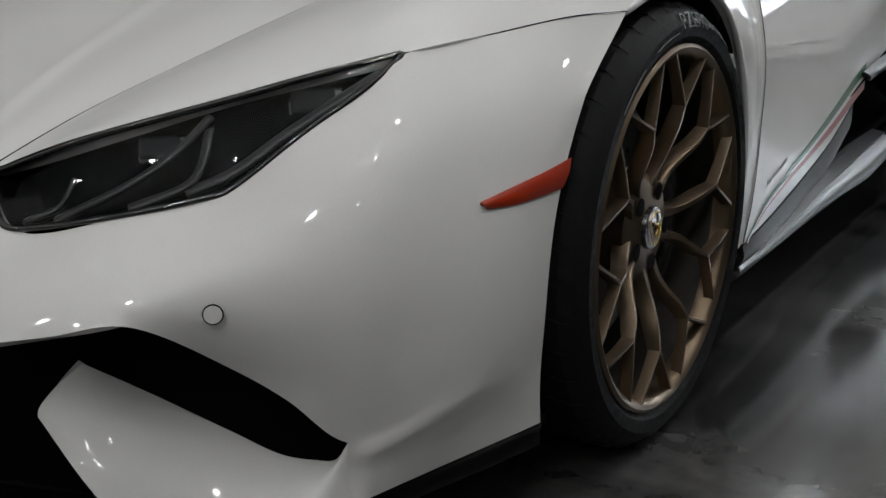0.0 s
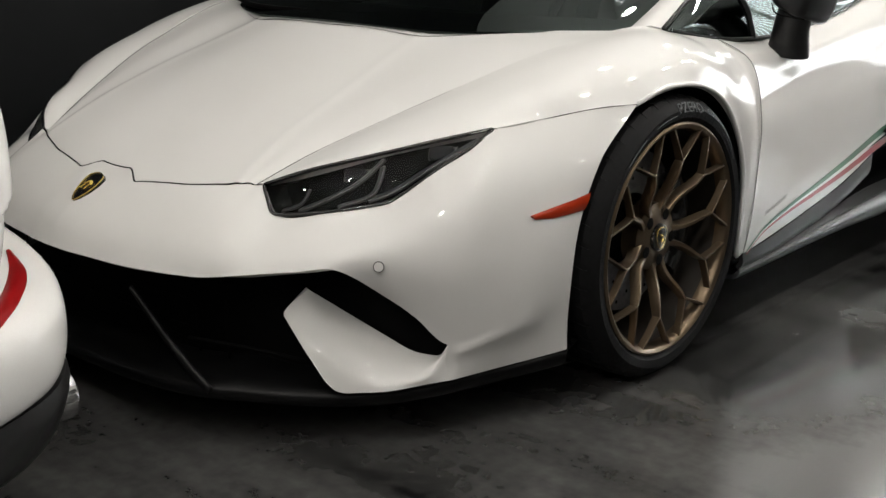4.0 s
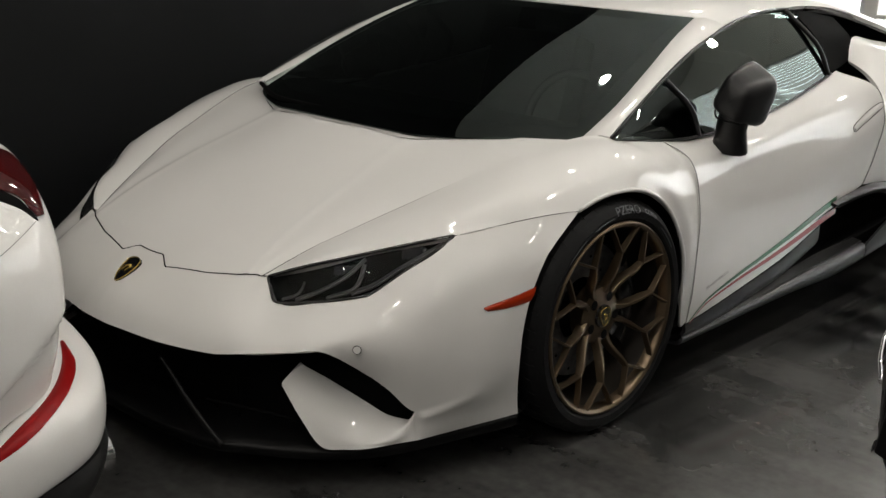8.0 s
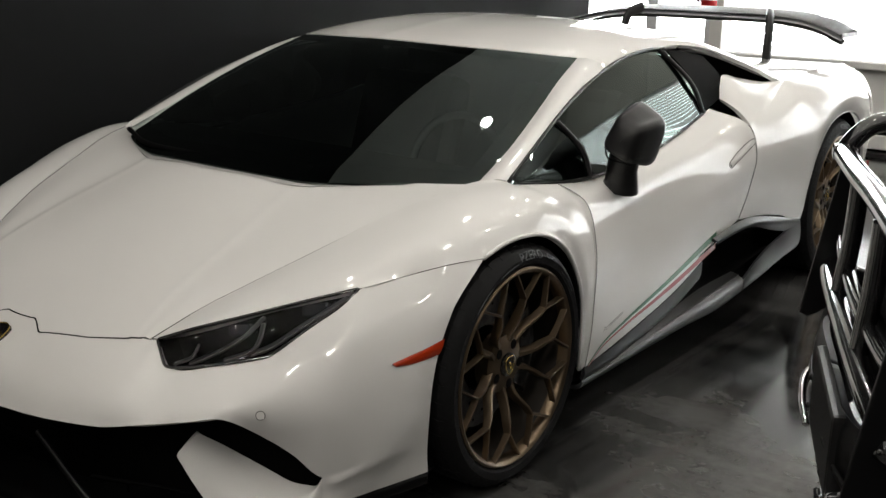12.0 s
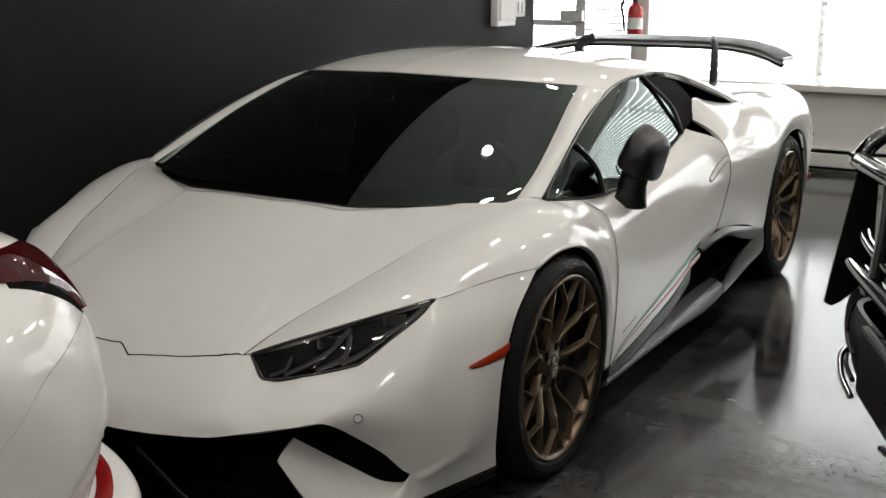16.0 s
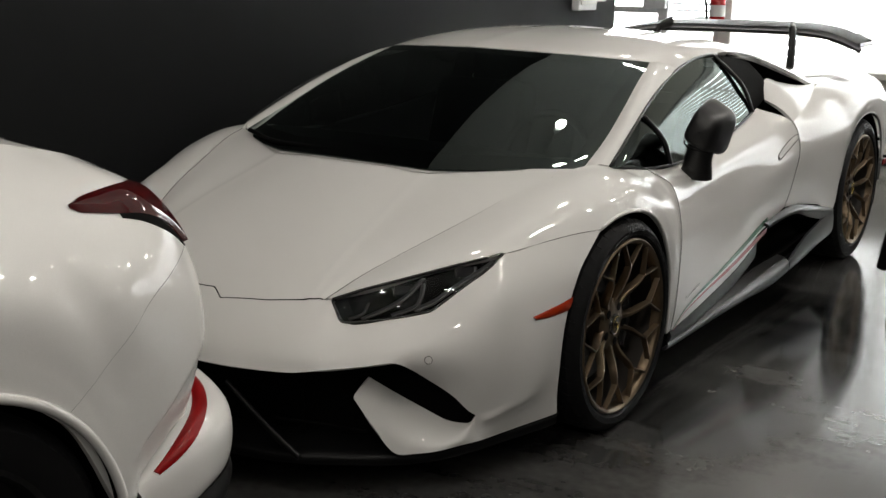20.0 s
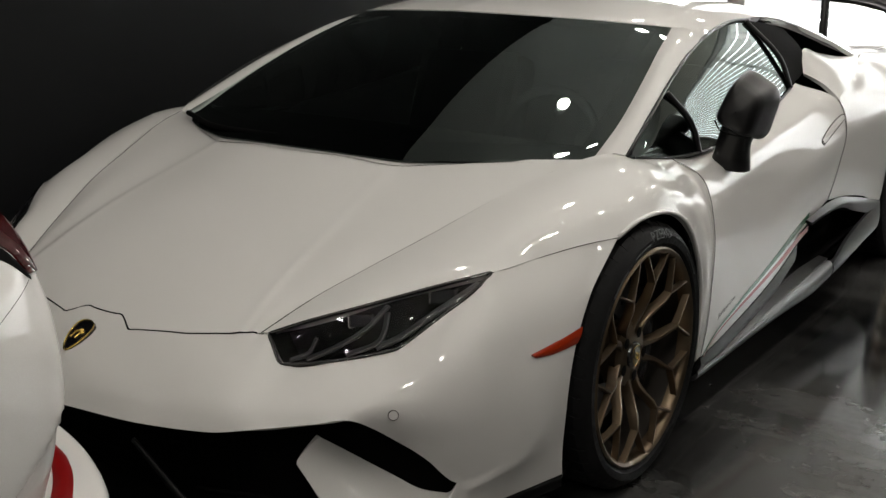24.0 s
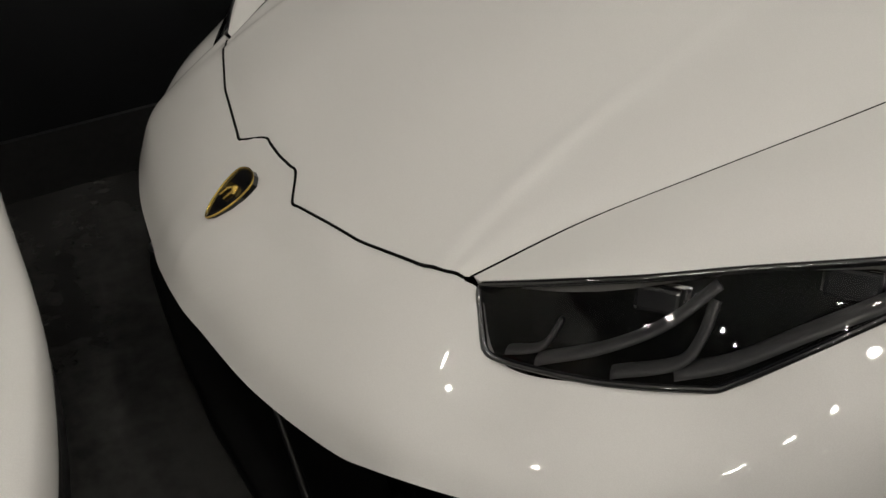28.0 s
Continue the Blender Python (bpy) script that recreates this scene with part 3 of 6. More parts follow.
CHEEK = [
    [(0.745, -0.571, 0.550), (0.765, -0.638, 0.470), (0.757, -0.698, 0.392), (0.745, -0.700, 0.345), (0.728, -0.692, 0.311)],
    [(0.773, -0.508, 0.586), (0.805, -0.592, 0.490), (0.806, -0.648, 0.385), (0.790, -0.650, 0.310), (0.766, -0.653, 0.270)],
    [(0.790, -0.455, 0.619), (0.836, -0.540, 0.515), (0.848, -0.585, 0.390), (0.831, -0.604, 0.290), (0.810, -0.608, 0.213)],
]
FLANK = [
    [(0.838, -0.325, 0.633), (0.872, -0.405, 0.545), (0.889, -0.465, 0.425), (0.888, -0.497, 0.320), (0.877, -0.512, 0.238)],
    [(0.884, -0.232, 0.646), (0.908, -0.330, 0.535), (0.911, -0.395, 0.425), (0.910, -0.418, 0.325), (0.905, -0.420, 0.254)],
    [(0.917, -0.142, 0.647), (0.924, -0.285, 0.540), (0.920, -0.337, 0.425), (0.918, -0.350, 0.335), (0.915, -0.347, 0.264)],
]
skin, marks = loft(NOSE + CHEEK + FLANK, 34, 150, index=True)
# the nose meets the hood's front edge with an even gap
for col in skin:
    if col[0, 0] < 0.416 and col[0, 1] < -0.7:
        i = int(np.argmin(np.abs(HOOD[:, 0, 0] - col[0, 0])))
        goal = np.array([col[0, 0], hood_front(col[0, 0]) - 0.0030, HOOD[i, 0, 2] - 0.0012])
        col += (goal - col[0]) * ((1 - np.linspace(0, 1, 34)) ** 2)[:, None]
skin = relax(skin, 10)
# below the crease that runs back from the intake's tip
LOW_EDGE = np.array([(0.815, -0.607, 0.138), (0.852, -0.490, 0.143), (0.882, -0.400, 0.147), (0.905, -0.338, 0.152)])
crease = skin[marks[-4]:, -1]
ym = np.interp(crease[:, 1], (crease[0, 1], crease[-1, 1]), (LOW_EDGE[0, 1], LOW_EDGE[-1, 1]))
low_edge = np.stack([np.interp(ym, LOW_EDGE[:, 1], LOW_EDGE[:, 0]), ym, np.interp(ym, LOW_EDGE[:, 1], LOW_EDGE[:, 2])], -1)
apron = np.array([crease + f * (low_edge - crease) + np.array([0.0007 - 0.009 * math.sin(math.pi * f), 0, 0]) for f in np.linspace(0, 1, 9)])
lower = np.concatenate([skin[marks[-4]:], np.swapaxes(apron, 0, 1)[:, 1:]], axis=1)
for step in range(40):
    fade = np.clip(((np.linspace(0, 1, len(lower)) - 0.60) / 0.40 * 26 + 1 - step) / 4, 0, 1)[:, None, None]
    lower[:, 12:-1] += 0.5 * fade * ((lower[:, 11:-2] + lower[:, 13:]) / 2 - lower[:, 12:-1])
# the apron stands proud under the crease, most of all behind the intake's tip
proud = np.interp(np.linspace(0, 1, len(lower)), (0, 0.10, 0.45, 0.85), (0, 1, 0.8, 0))
step_out = np.interp(np.arange(lower.shape[1]), (33, 34, lower.shape[1] - 3, lower.shape[1] - 1), (0, 0.0085, 0.0060, 0.0))
lower += proud[:, None, None] * step_out[None, :, None] * np.array([0.94, -0.34, 0.0])
full_nose = np.concatenate([flip_x(skin[marks[-4]:0:-1]), skin[:marks[-4] + 1]])
sheet("front_bumper", [full_nose, lower, flip_x(lower)], WHITE, car, core=(0, 0.6, 0.3), flange=0.012)
flank = lower

# blade in the corner of each intake
BLADE = [
    [(0.810, -0.608, 0.2125), (0.790, -0.606, 0.186), (0.762, -0.604, 0.177), (0.728, -0.622, 0.182), (0.679, -0.650, 0.210), (0.607, -0.706, 0.264), (0.583, -0.768, 0.314)],
    [(0.8078, -0.6079, 0.194), (0.793, -0.630, 0.174), (0.768, -0.645, 0.166), (0.733, -0.668, 0.168), (0.688, -0.698, 0.190), (0.625, -0.745, 0.240), (0.572, -0.792, 0.297)],
    [(0.8090, -0.6075, 0.165), (0.796, -0.650, 0.152), (0.765, -0.692, 0.146), (0.728, -0.728, 0.146), (0.690, -0.757, 0.158), (0.640, -0.785, 0.200), (0.563, -0.812, 0.276)],
    [(0.8150, -0.6070, 0.138), (0.794, -0.650, 0.137), (0.758, -0.712, 0.132), (0.716, -0.748, 0.127), (0.675, -0.784, 0.130), (0.625, -0.808, 0.196), (0.562, -0.815, 0.266)],
]
both("intake_blade", loft(BLADE, 40, 18), WHITE, car, ref=(0, 0.2, -0.4), flange=0.012)

# fender: over the wheel and down behind it
ARCH_R = 0.352


def arch(deg, x, r=ARCH_R, y=0.005, z=0.326):
    a = radians(deg)
    return (x, y + r * math.sin(a), z + r * math.cos(a))


FENDER = [
    [(0.419, -0.750, 0.498), (0.428, -0.751, 0.500), (0.434, -0.751, 0.501), (0.440, -0.750, 0.502)],
    [(0.466, -0.642, 0.553), (0.500, -0.666, 0.550), (0.541, -0.689, 0.547), (0.553, -0.688, 0.544)],
    [(0.528, -0.519, 0.607), (0.572, -0.551, 0.602), (0.622, -0.583, 0.588), (0.650, -0.586, 0.577)],
    [(0.592, -0.380, 0.662), (0.662, -0.416, 0.657), (0.742, -0.448, 0.640), (0.790, -0.453, 0.6205)],
    [(0.630, -0.264, 0.701), (0.715, -0.290, 0.696), (0.803, -0.318, 0.675), (0.8385, -0.3235, 0.6348)],
    [(0.659, -0.169, 0.730), (0.751, -0.181, 0.727), (0.849, -0.200, 0.699), (0.8845, -0.2310, 0.6478)],
    [(0.679, -0.101, 0.746), (0.778, -0.096, 0.746), (0.883, -0.105, 0.712), (0.9172, -0.1405, 0.6487)],
    [(0.696, -0.053, 0.757), (0.796, -0.021, 0.759), (0.898, -0.010, 0.722), arch(-8, 0.932)],
    [(0.724, 0.064, 0.776), (0.815, 0.080, 0.771), (0.912, 0.090, 0.728), arch(18, 0.940)],
    [(0.766, 0.132, 0.782), (0.846, 0.190, 0.754), (0.921, 0.210, 0.685), arch(42, 0.938)],
]
BEHIND = [
    FENDER[-1],
    [(0.802, 0.240, 0.762), (0.875, 0.290, 0.709), (0.935, 0.290, 0.620), arch(58, 0.934)],
    [(0.808, 0.365, 0.742), (0.885, 0.355, 0.690), (0.938, 0.345, 0.560), arch(72, 0.932)],
    [(0.888, 0.405, 0.690), (0.925, 0.390, 0.600), (0.937, 0.373, 0.480), arch(84, 0.930)],
    [(0.930, 0.402, 0.560), (0.935, 0.393, 0.480), (0.934, 0.380, 0.400), arch(96, 0.927)],
    [(0.934, 0.398, 0.380), (0.932, 0.392, 0.335), (0.928, 0.384, 0.300), (0.922, 0.372, 0.250)],
    [(0.920, 0.396, 0.210), (0.918, 0.390, 0.205), (0.916, 0.384, 0.200), (0.912, 0.378, 0.195)],
]
both("fender", relax(loft(FENDER + BEHIND[1:], 26, 88), 16), WHITE, car, ref=(0, 0.1, 0.2))
# lip round the wheel opening
for sgn in (1, -1):
    sweep("arch_lip", [(sgn * (0.912 - 0.001), 0.376, 0.2)] + [(sgn * arch(d, x)[0], *arch(d, x)[1:]) for d, x in ((96, 0.924), (72, 0.929), (42, 0.934), (18, 0.936), (-8, 0.928), (-24, 0.914))], 0.006, WHITE, car, sides=6, n=40)

# door: sections from the window sill down to the skirt
DOOR = [
    [(0.811, 0.368, 0.742), (0.889, 0.4075, 0.689), (0.931, 0.4045, 0.560), (0.935, 0.4005, 0.400), (0.930, 0.3995, 0.290), (0.920, 0.3985, 0.205)],
    [(0.808, 0.510, 0.722), (0.885, 0.530, 0.680), (0.918, 0.530, 0.560), (0.924, 0.530, 0.410), (0.928, 0.530, 0.300), (0.921, 0.530, 0.222)],
    [(0.806, 0.720, 0.726), (0.880, 0.730, 0.684), (0.904, 0.730, 0.570), (0.913, 0.730, 0.430), (0.920, 0.730, 0.330), (0.918, 0.730, 0.248)],
    [(0.797, 1.000, 0.748), (0.868, 1.010, 0.700), (0.894, 1.010, 0.580), (0.903, 1.010, 0.450), (0.905, 1.010, 0.360), (0.908, 1.010, 0.288)],
    [(0.780, 1.280, 0.780), (0.857, 1.300, 0.728), (0.896, 1.300, 0.610), (0.897, 1.300, 0.490), (0.892, 1.300, 0.420), (0.893, 1.300, 0.352)],
    [(0.756, 1.480, 0.815), (0.852, 1.520, 0.765), (0.912, 1.530, 0.650), (0.905, 1.520, 0.540), (0.898, 1.490, 0.470), (0.892, 1.450, 0.405)],
    [(0.748, 1.548, 0.826), (0.882, 1.596, 0.775), (0.922, 1.601, 0.665), (0.912, 1.590, 0.560), (0.905, 1.570, 0.495), (0.897, 1.540, 0.432)],
]
doors = both("door", loft(DOOR, 44, 60), WHITE, car, ref=(0, 1.0, 0.3))

# rear quarter, over the rear wheel
RA = [(0.932, 2.130, 0.335), (0.935, 2.190, 0.480), (0.934, 2.262, 0.592), (0.930, 2.400, 0.688), (0.926, 2.600, 0.722), (0.924, 2.790, 0.692), (0.921, 2.930, 0.590), (0.920, 2.985, 0.440)]
RIDGE = [(0.888, 1.602, 0.776), (0.872, 1.745, 0.802), (0.845, 1.925, 0.832), (0.800, 2.120, 0.868), (0.784, 2.195, 0.878)]
QUARTER = [
    [RIDGE[0], (0.912, 1.601, 0.735), (0.925, 1.6035, 0.668), (0.915, 1.5945, 0.560), (0.907, 1.576, 0.495), (0.899, 1.547, 0.432)],
    [RIDGE[1], (0.912, 1.748, 0.760), (0.938, 1.745, 0.690), (0.930, 1.740, 0.570), (0.922, 1.730, 0.490), (0.908, 1.720, 0.418)],
    [RIDGE[2], (0.908, 1.925, 0.788), (0.950, 1.930, 0.705), (0.944, 1.930, 0.570), (0.934, 1.930, 0.470), (0.922, 1.920, 0.385)],
    [RIDGE[3], (0.885, 2.115, 0.820), (0.955, 2.105, 0.715), (0.952, 2.110, 0.575), (0.942, 2.110, 0.450), RA[0]],
    [(0.785, 2.230, 0.879), (0.876, 2.220, 0.838), (0.956, 2.200, 0.735), (0.953, 2.200, 0.640), (0.945, 2.195, 0.560), RA[1]],
    [(0.785, 2.340, 0.882), (0.874, 2.335, 0.848), (0.953, 2.310, 0.765), (0.951, 2.290, 0.700), (0.943, 2.275, 0.650), RA[2]],
    [(0.778, 2.460, 0.885), (0.868, 2.455, 0.856), (0.946, 2.435, 0.790), (0.946, 2.420, 0.750), (0.940, 2.408, 0.720), RA[3]],
    [(0.765, 2.640, 0.888), (0.858, 2.635, 0.860), (0.936, 2.620, 0.800), (0.940, 2.610, 0.770), (0.935, 2.604, 0.745), RA[4]],
    [(0.750, 2.820, 0.888), (0.845, 2.815, 0.856), (0.925, 2.805, 0.790), (0.933, 2.800, 0.750), (0.930, 2.794, 0.720), RA[5]],
    [(0.730, 3.020, 0.882), (0.828, 3.010, 0.842), (0.908, 2.985, 0.760), (0.922, 2.965, 0.690), (0.926, 2.945, 0.640), RA[6]],
    [(0.700, 3.260, 0.868), (0.800, 3.240, 0.820), (0.872, 3.180, 0.720), (0.900, 3.110, 0.610), (0.915, 3.040, 0.510), RA[7]],
]
SCOOP_FLOOR = [
    [(0.888, 1.602, 0.776), (0.870, 1.598, 0.778), (0.835, 1.590, 0.786), (0.756, 1.605, 0.838), (0.742, 1.650, 0.852)],
    [(0.872, 1.745, 0.802), (0.856, 1.745, 0.796), (0.798, 1.742, 0.826), (0.738, 1.735, 0.880), (0.706, 1.735, 0.926)],
    [(0.845, 1.925, 0.832), (0.828, 1.922, 0.818), (0.784, 1.918, 0.838), (0.738, 1.910, 0.874), (0.712, 1.900, 0.906)],
    [(0.800, 2.120, 0.868), (0.786, 2.108, 0.848), (0.768, 2.100, 0.856), (0.748, 2.090, 0.868), (0.736, 2.080, 0.880)],
    [(0.784, 2.195, 0.878), (0.776, 2.180, 0.868), (0.770, 2.172, 0.870), (0.764, 2.165, 0.872), (0.758, 2.160, 0.876)],
]
for row in SCOOP_FLOOR:
    a, b = np.array(row[0]), np.array(row[-1])
    for k in (1, 2, 3):
        row[k] = tuple(a + (b - a) * k / 4 + np.array([0.010, 0, 0.006]) * math.sin(math.pi * k / 4))
both("scoop_floor", relax(loft(SCOOP_FLOOR, 24, 34), 12), WHITE, car, core=(0, 1.8, 0.2))
both("rear_quarter", relax(loft(QUARTER, 40, 80), 12), WHITE, car, ref=(0, 2.2, 0.2))
for sgn in (1, -1):
    sweep("arch_lip", [(sgn * (x - 0.004), y, z) for x, y, z in RA], 0.006, WHITE, car, sides=6, n=40)
both("tail_side", loft([[(0.700, 3.262, 0.866), (0.872, 3.182, 0.718), (0.915, 3.042, 0.508), (0.918, 2.99, 0.43)], [(0.60, 3.44, 0.80), (0.78, 3.40, 0.66), (0.84, 3.30, 0.48), (0.86, 3.22, 0.30)]], 24, 10), WHITE, car, ref=(0, 2.2, 0.2))
sheet("tail_panel", loft([[(-0.60, 3.445, 0.80), (-0.3, 3.49, 0.82), (0.3, 3.49, 0.82), (0.60, 3.445, 0.80)], [(-0.82, 3.37, 0.42), (-0.4, 3.46, 0.42), (0.4, 3.46, 0.42), (0.82, 3.37, 0.42)]], 30, 10), BLACK, car, ref=(0, 2.2, 0.3))

# roof, from the top of the windscreen over the engine cover to the tail
ROOF = [
    [(0.0, 0.560, 1.086), (0.26, 0.592, 1.079), (0.43, 0.668, 1.068), (0.528, 0.770, 1.054), (0.580, 0.850, 1.044), (0.628, 0.905, 1.030), (0.668, 0.900, 1.016)],
    [(0.0, 0.640, 1.101), (0.27, 0.670, 1.093), (0.44, 0.735, 1.078), (0.535, 0.830, 1.064), (0.585, 0.905, 1.052), (0.625, 0.955, 1.038), (0.658, 0.970, 1.024)],
    [(0.0, 0.900, 1.130), (0.28, 0.915, 1.121), (0.44, 0.950, 1.102), (0.535, 1.000, 1.082), (0.582, 1.050, 1.068), (0.615, 1.080, 1.054), (0.640, 1.090, 1.038)],
    [(0.0, 1.200, 1.142), (0.28, 1.205, 1.132), (0.43, 1.220, 1.112), (0.525, 1.240, 1.088), (0.570, 1.260, 1.074), (0.600, 1.270, 1.060), (0.622, 1.275, 1.046)],
    [(0.0, 1.480, 1.130), (0.27, 1.482, 1.121), (0.42, 1.490, 1.103), (0.515, 1.500, 1.083), (0.560, 1.510, 1.071), (0.592, 1.520, 1.060), (0.615, 1.525, 1.048)],
    [(0.0, 1.780, 1.096), (0.27, 1.782, 1.089), (0.42, 1.785, 1.076), (0.525, 1.785, 1.060), (0.580, 1.780, 1.047), (0.618, 1.775, 1.034), (0.643, 1.770, 1.017)],
    [(0.0, 2.020, 1.038), (0.28, 2.020, 1.030), (0.45, 2.022, 1.015), (0.570, 2.028, 0.994), (0.640, 2.034, 0.976), (0.695, 2.038, 0.955), (0.732, 2.040, 0.932)],
    [(0.0, 2.200, 0.990), (0.30, 2.200, 0.982), (0.48, 2.195, 0.966), (0.610, 2.185, 0.945), (0.680, 2.175, 0.925), (0.738, 2.165, 0.903), (0.780, 2.160, 0.882)],
    [(0.0, 2.650, 0.912), (0.32, 2.650, 0.912), (0.52, 2.648, 0.908), (0.640, 2.645, 0.902), (0.705, 2.642, 0.898), (0.740, 2.641, 0.894), (0.763, 2.640, 0.890)],
    [(0.0, 3.000, 0.885), (0.32, 3.000, 0.885), (0.52, 3.002, 0.886), (0.620, 3.005, 0.886), (0.680, 3.010, 0.886), (0.710, 3.014, 0.885), (0.728, 3.018, 0.884)],
    [(0.0, 3.460, 0.840), (0.28, 3.450, 0.840), (0.45, 3.430, 0.842), (0.560, 3.380, 0.850), (0.640, 3.320, 0.858), (0.675, 3.285, 0.864), (0.697, 3.262, 0.868)],
]
roof_half = loft(ROOF, 34, 80)
sheet("roof", np.concatenate([flip_x(roof_half[:, :0:-1]), roof_half], axis=1), WHITE, car, ref=(0, 1.6, 0.2))
PILLAR_IN = [(0.726, 0.089, 0.766), (0.705, 0.274, 0.834), (0.669, 0.474, 0.915), (0.628, 0.672, 0.995), (0.600, 0.800, 1.034), (0.582, 0.852, 1.043)]
PILLAR_OUT = [(0.786, 0.153, 0.778), (0.772, 0.293, 0.835), (0.740, 0.473, 0.908), (0.708, 0.650, 0.968), (0.690, 0.788, 1.003), (0.672, 0.900, 1.015)]
pin, pout = spl(PILLAR_IN, 30), spl(PILLAR_OUT, 30)
both("a_pillar", np.array([pin, pin * 0.7 + pout * 0.3 + (0.002, 0, 0.010), pin * 0.35 + pout * 0.65 + (0.004, 0, 0.010), pout]), WHITE, car, ref=(0, 1.0, 0.6))

# glass
WS_BASE = [(0.0, -0.176, 0.764), (0.20, -0.166, 0.761), (0.312, -0.150, 0.757), (0.330, -0.145, 0.757), (0.535, -0.053, 0.763), (0.724, 0.085, 0.763)]
WS_TOP = [(0.0, 0.556, 1.083), (0.26, 0.588, 1.076), (0.43, 0.664, 1.065), (0.528, 0.766, 1.051), (0.578, 0.848, 1.041)]


def windscreen():
    base, top = spl(WS_BASE, 30), spl(WS_TOP, 30)
    side = spl(PILLAR_IN, 20)
    rows = []
    for k, f in enumerate(np.linspace(0, 1, 20)):
        row = base + f * (top - base)
        bulge = math.sin(math.pi * f) * 0.030 * (1 - np.linspace(0, 1, 30) ** 2)
        row[:, 2] += bulge
        row += np.linspace(0, 1, 30)[:, None] ** 3 * (side[k] - row[-1])
        rows.append(row)
    return np.array(rows)


ws = windscreen()
# one even curvature over the pane, meeting its frame at the edges
qx, qy = ws[..., 0] ** 2, ws[..., 1]
terms = np.stack([np.ones_like(qx), qy, qx, qy ** 2, qx * qy, qx ** 2], -1)
fit = np.linalg.lstsq(terms.reshape(-1, 6), ws[..., 2].ravel(), rcond=None)[0]
u, v = np.meshgrid(np.linspace(0, 1, 30), np.linspace(0, 1, 20))
edge = np.clip(np.maximum(np.maximum((0.10 - v) / 0.10, (v - 0.90) / 0.10), (u - 0.92) / 0.08), 0, 1) ** 1.5
ws[..., 2] = ws[..., 2] * edge + (terms @ fit) * (1 - edge)
screen = np.concatenate([flip_x(ws[:, :0:-1]), ws], axis=1)
w_ob = sheet("windscreen", screen, TINT, car, "dark tinted windscreen", ref=(0, 0.6, 0.3), flange=0.006)
# black ceramic band round the windscreen
inner = screen - normals(screen) * np.sign(normals(screen)[10, 29, 2]) * 0.006
both("windscreen_band", np.array([inner[:, -1], inner[:, -2], inner[:, -3]]), GAP, car, flange=0)
sheet("cowl_band", np.array([inner[0], inner[1], inner[2]]), GAP, car, flange=0)
sheet("header_band", np.array([inner[-1], inner[-2]]), GAP, car, flange=0)

WIN_TOP = [(0.786, 0.153, 0.778), (0.772, 0.293, 0.833), (0.740, 0.473, 0.906), (0.708, 0.650, 0.965), (0.668, 0.900, 1.012), (0.640, 1.080, 1.035), (0.622, 1.260, 1.043), (0.612, 1.420, 1.040)]
WIN_LOW = [(0.793, 0.167, 0.772), (0.803, 0.252, 0.754), (0.811, 0.380, 0.742), (0.808, 0.520, 0.724), (0.806, 0.720, 0.728), (0.797, 1.000, 0.750), (0.780, 1.280, 0.782), (0.748, 1.500, 0.822)]
wt, wl = spl(WIN_TOP, 40), spl(WIN_LOW, 40)
for line in (wt, wl):
    k = np.linspace(0, 1, 40)
    for axis in (0, 2):
        line[:, axis] = np.polyval(np.polyfit(k, line[:, axis], 3), k)
win = np.array([wl + f * (wt - wl) + np.array([0.018 * math.sin(math.pi * f), 0, 0]) for f in np.linspace(0, 1, 14)])
both("side_window", win, TINT, car, "dark tinted side glass", ref=(0, 0.9, 0.8), flange=0.004)
QW = [[(0.748, 1.505, 0.824), (0.700, 1.470, 0.940), (0.614, 1.430, 1.038)], [(0.742, 1.600, 0.838), (0.700, 1.600, 0.940), (0.624, 1.560, 1.024)], [(0.735, 1.690, 0.862), (0.705, 1.720, 0.930), (0.645, 1.690, 1.000)]]
both("quarter_window", loft(QW, 14, 12), GAP, car, "black quarter panel behind the side glass", ref=(0, 1.2, 0.8), flange=0.004)
for sgn in (1, -1):
    m = np.array([sgn, 1, 1])
    sweep("window_trim", wt * m + (0.003 * sgn, 0, 0.004), 0.0055, SATIN, car, n=50, sides=6)
    sweep("window_seal", wl * m + (0.004 * sgn, 0, 0.002), 0.0045, SATIN, car, n=50, sides=6)
    sweep("window_post", [(sgn * 0.753, 0.458, 0.899), (sgn * 0.796, 0.535, 0.811), (sgn * 0.812, 0.565, 0.728)], 0.008, SATIN, car, sides=6)
    sweep("rear_window_post", [(sgn * 0.757, 1.475, 0.818), (sgn * 0.722, 1.44, 0.92), (sgn * 0.622, 1.37, 1.040)], 0.009, SATIN, car, sides=6)

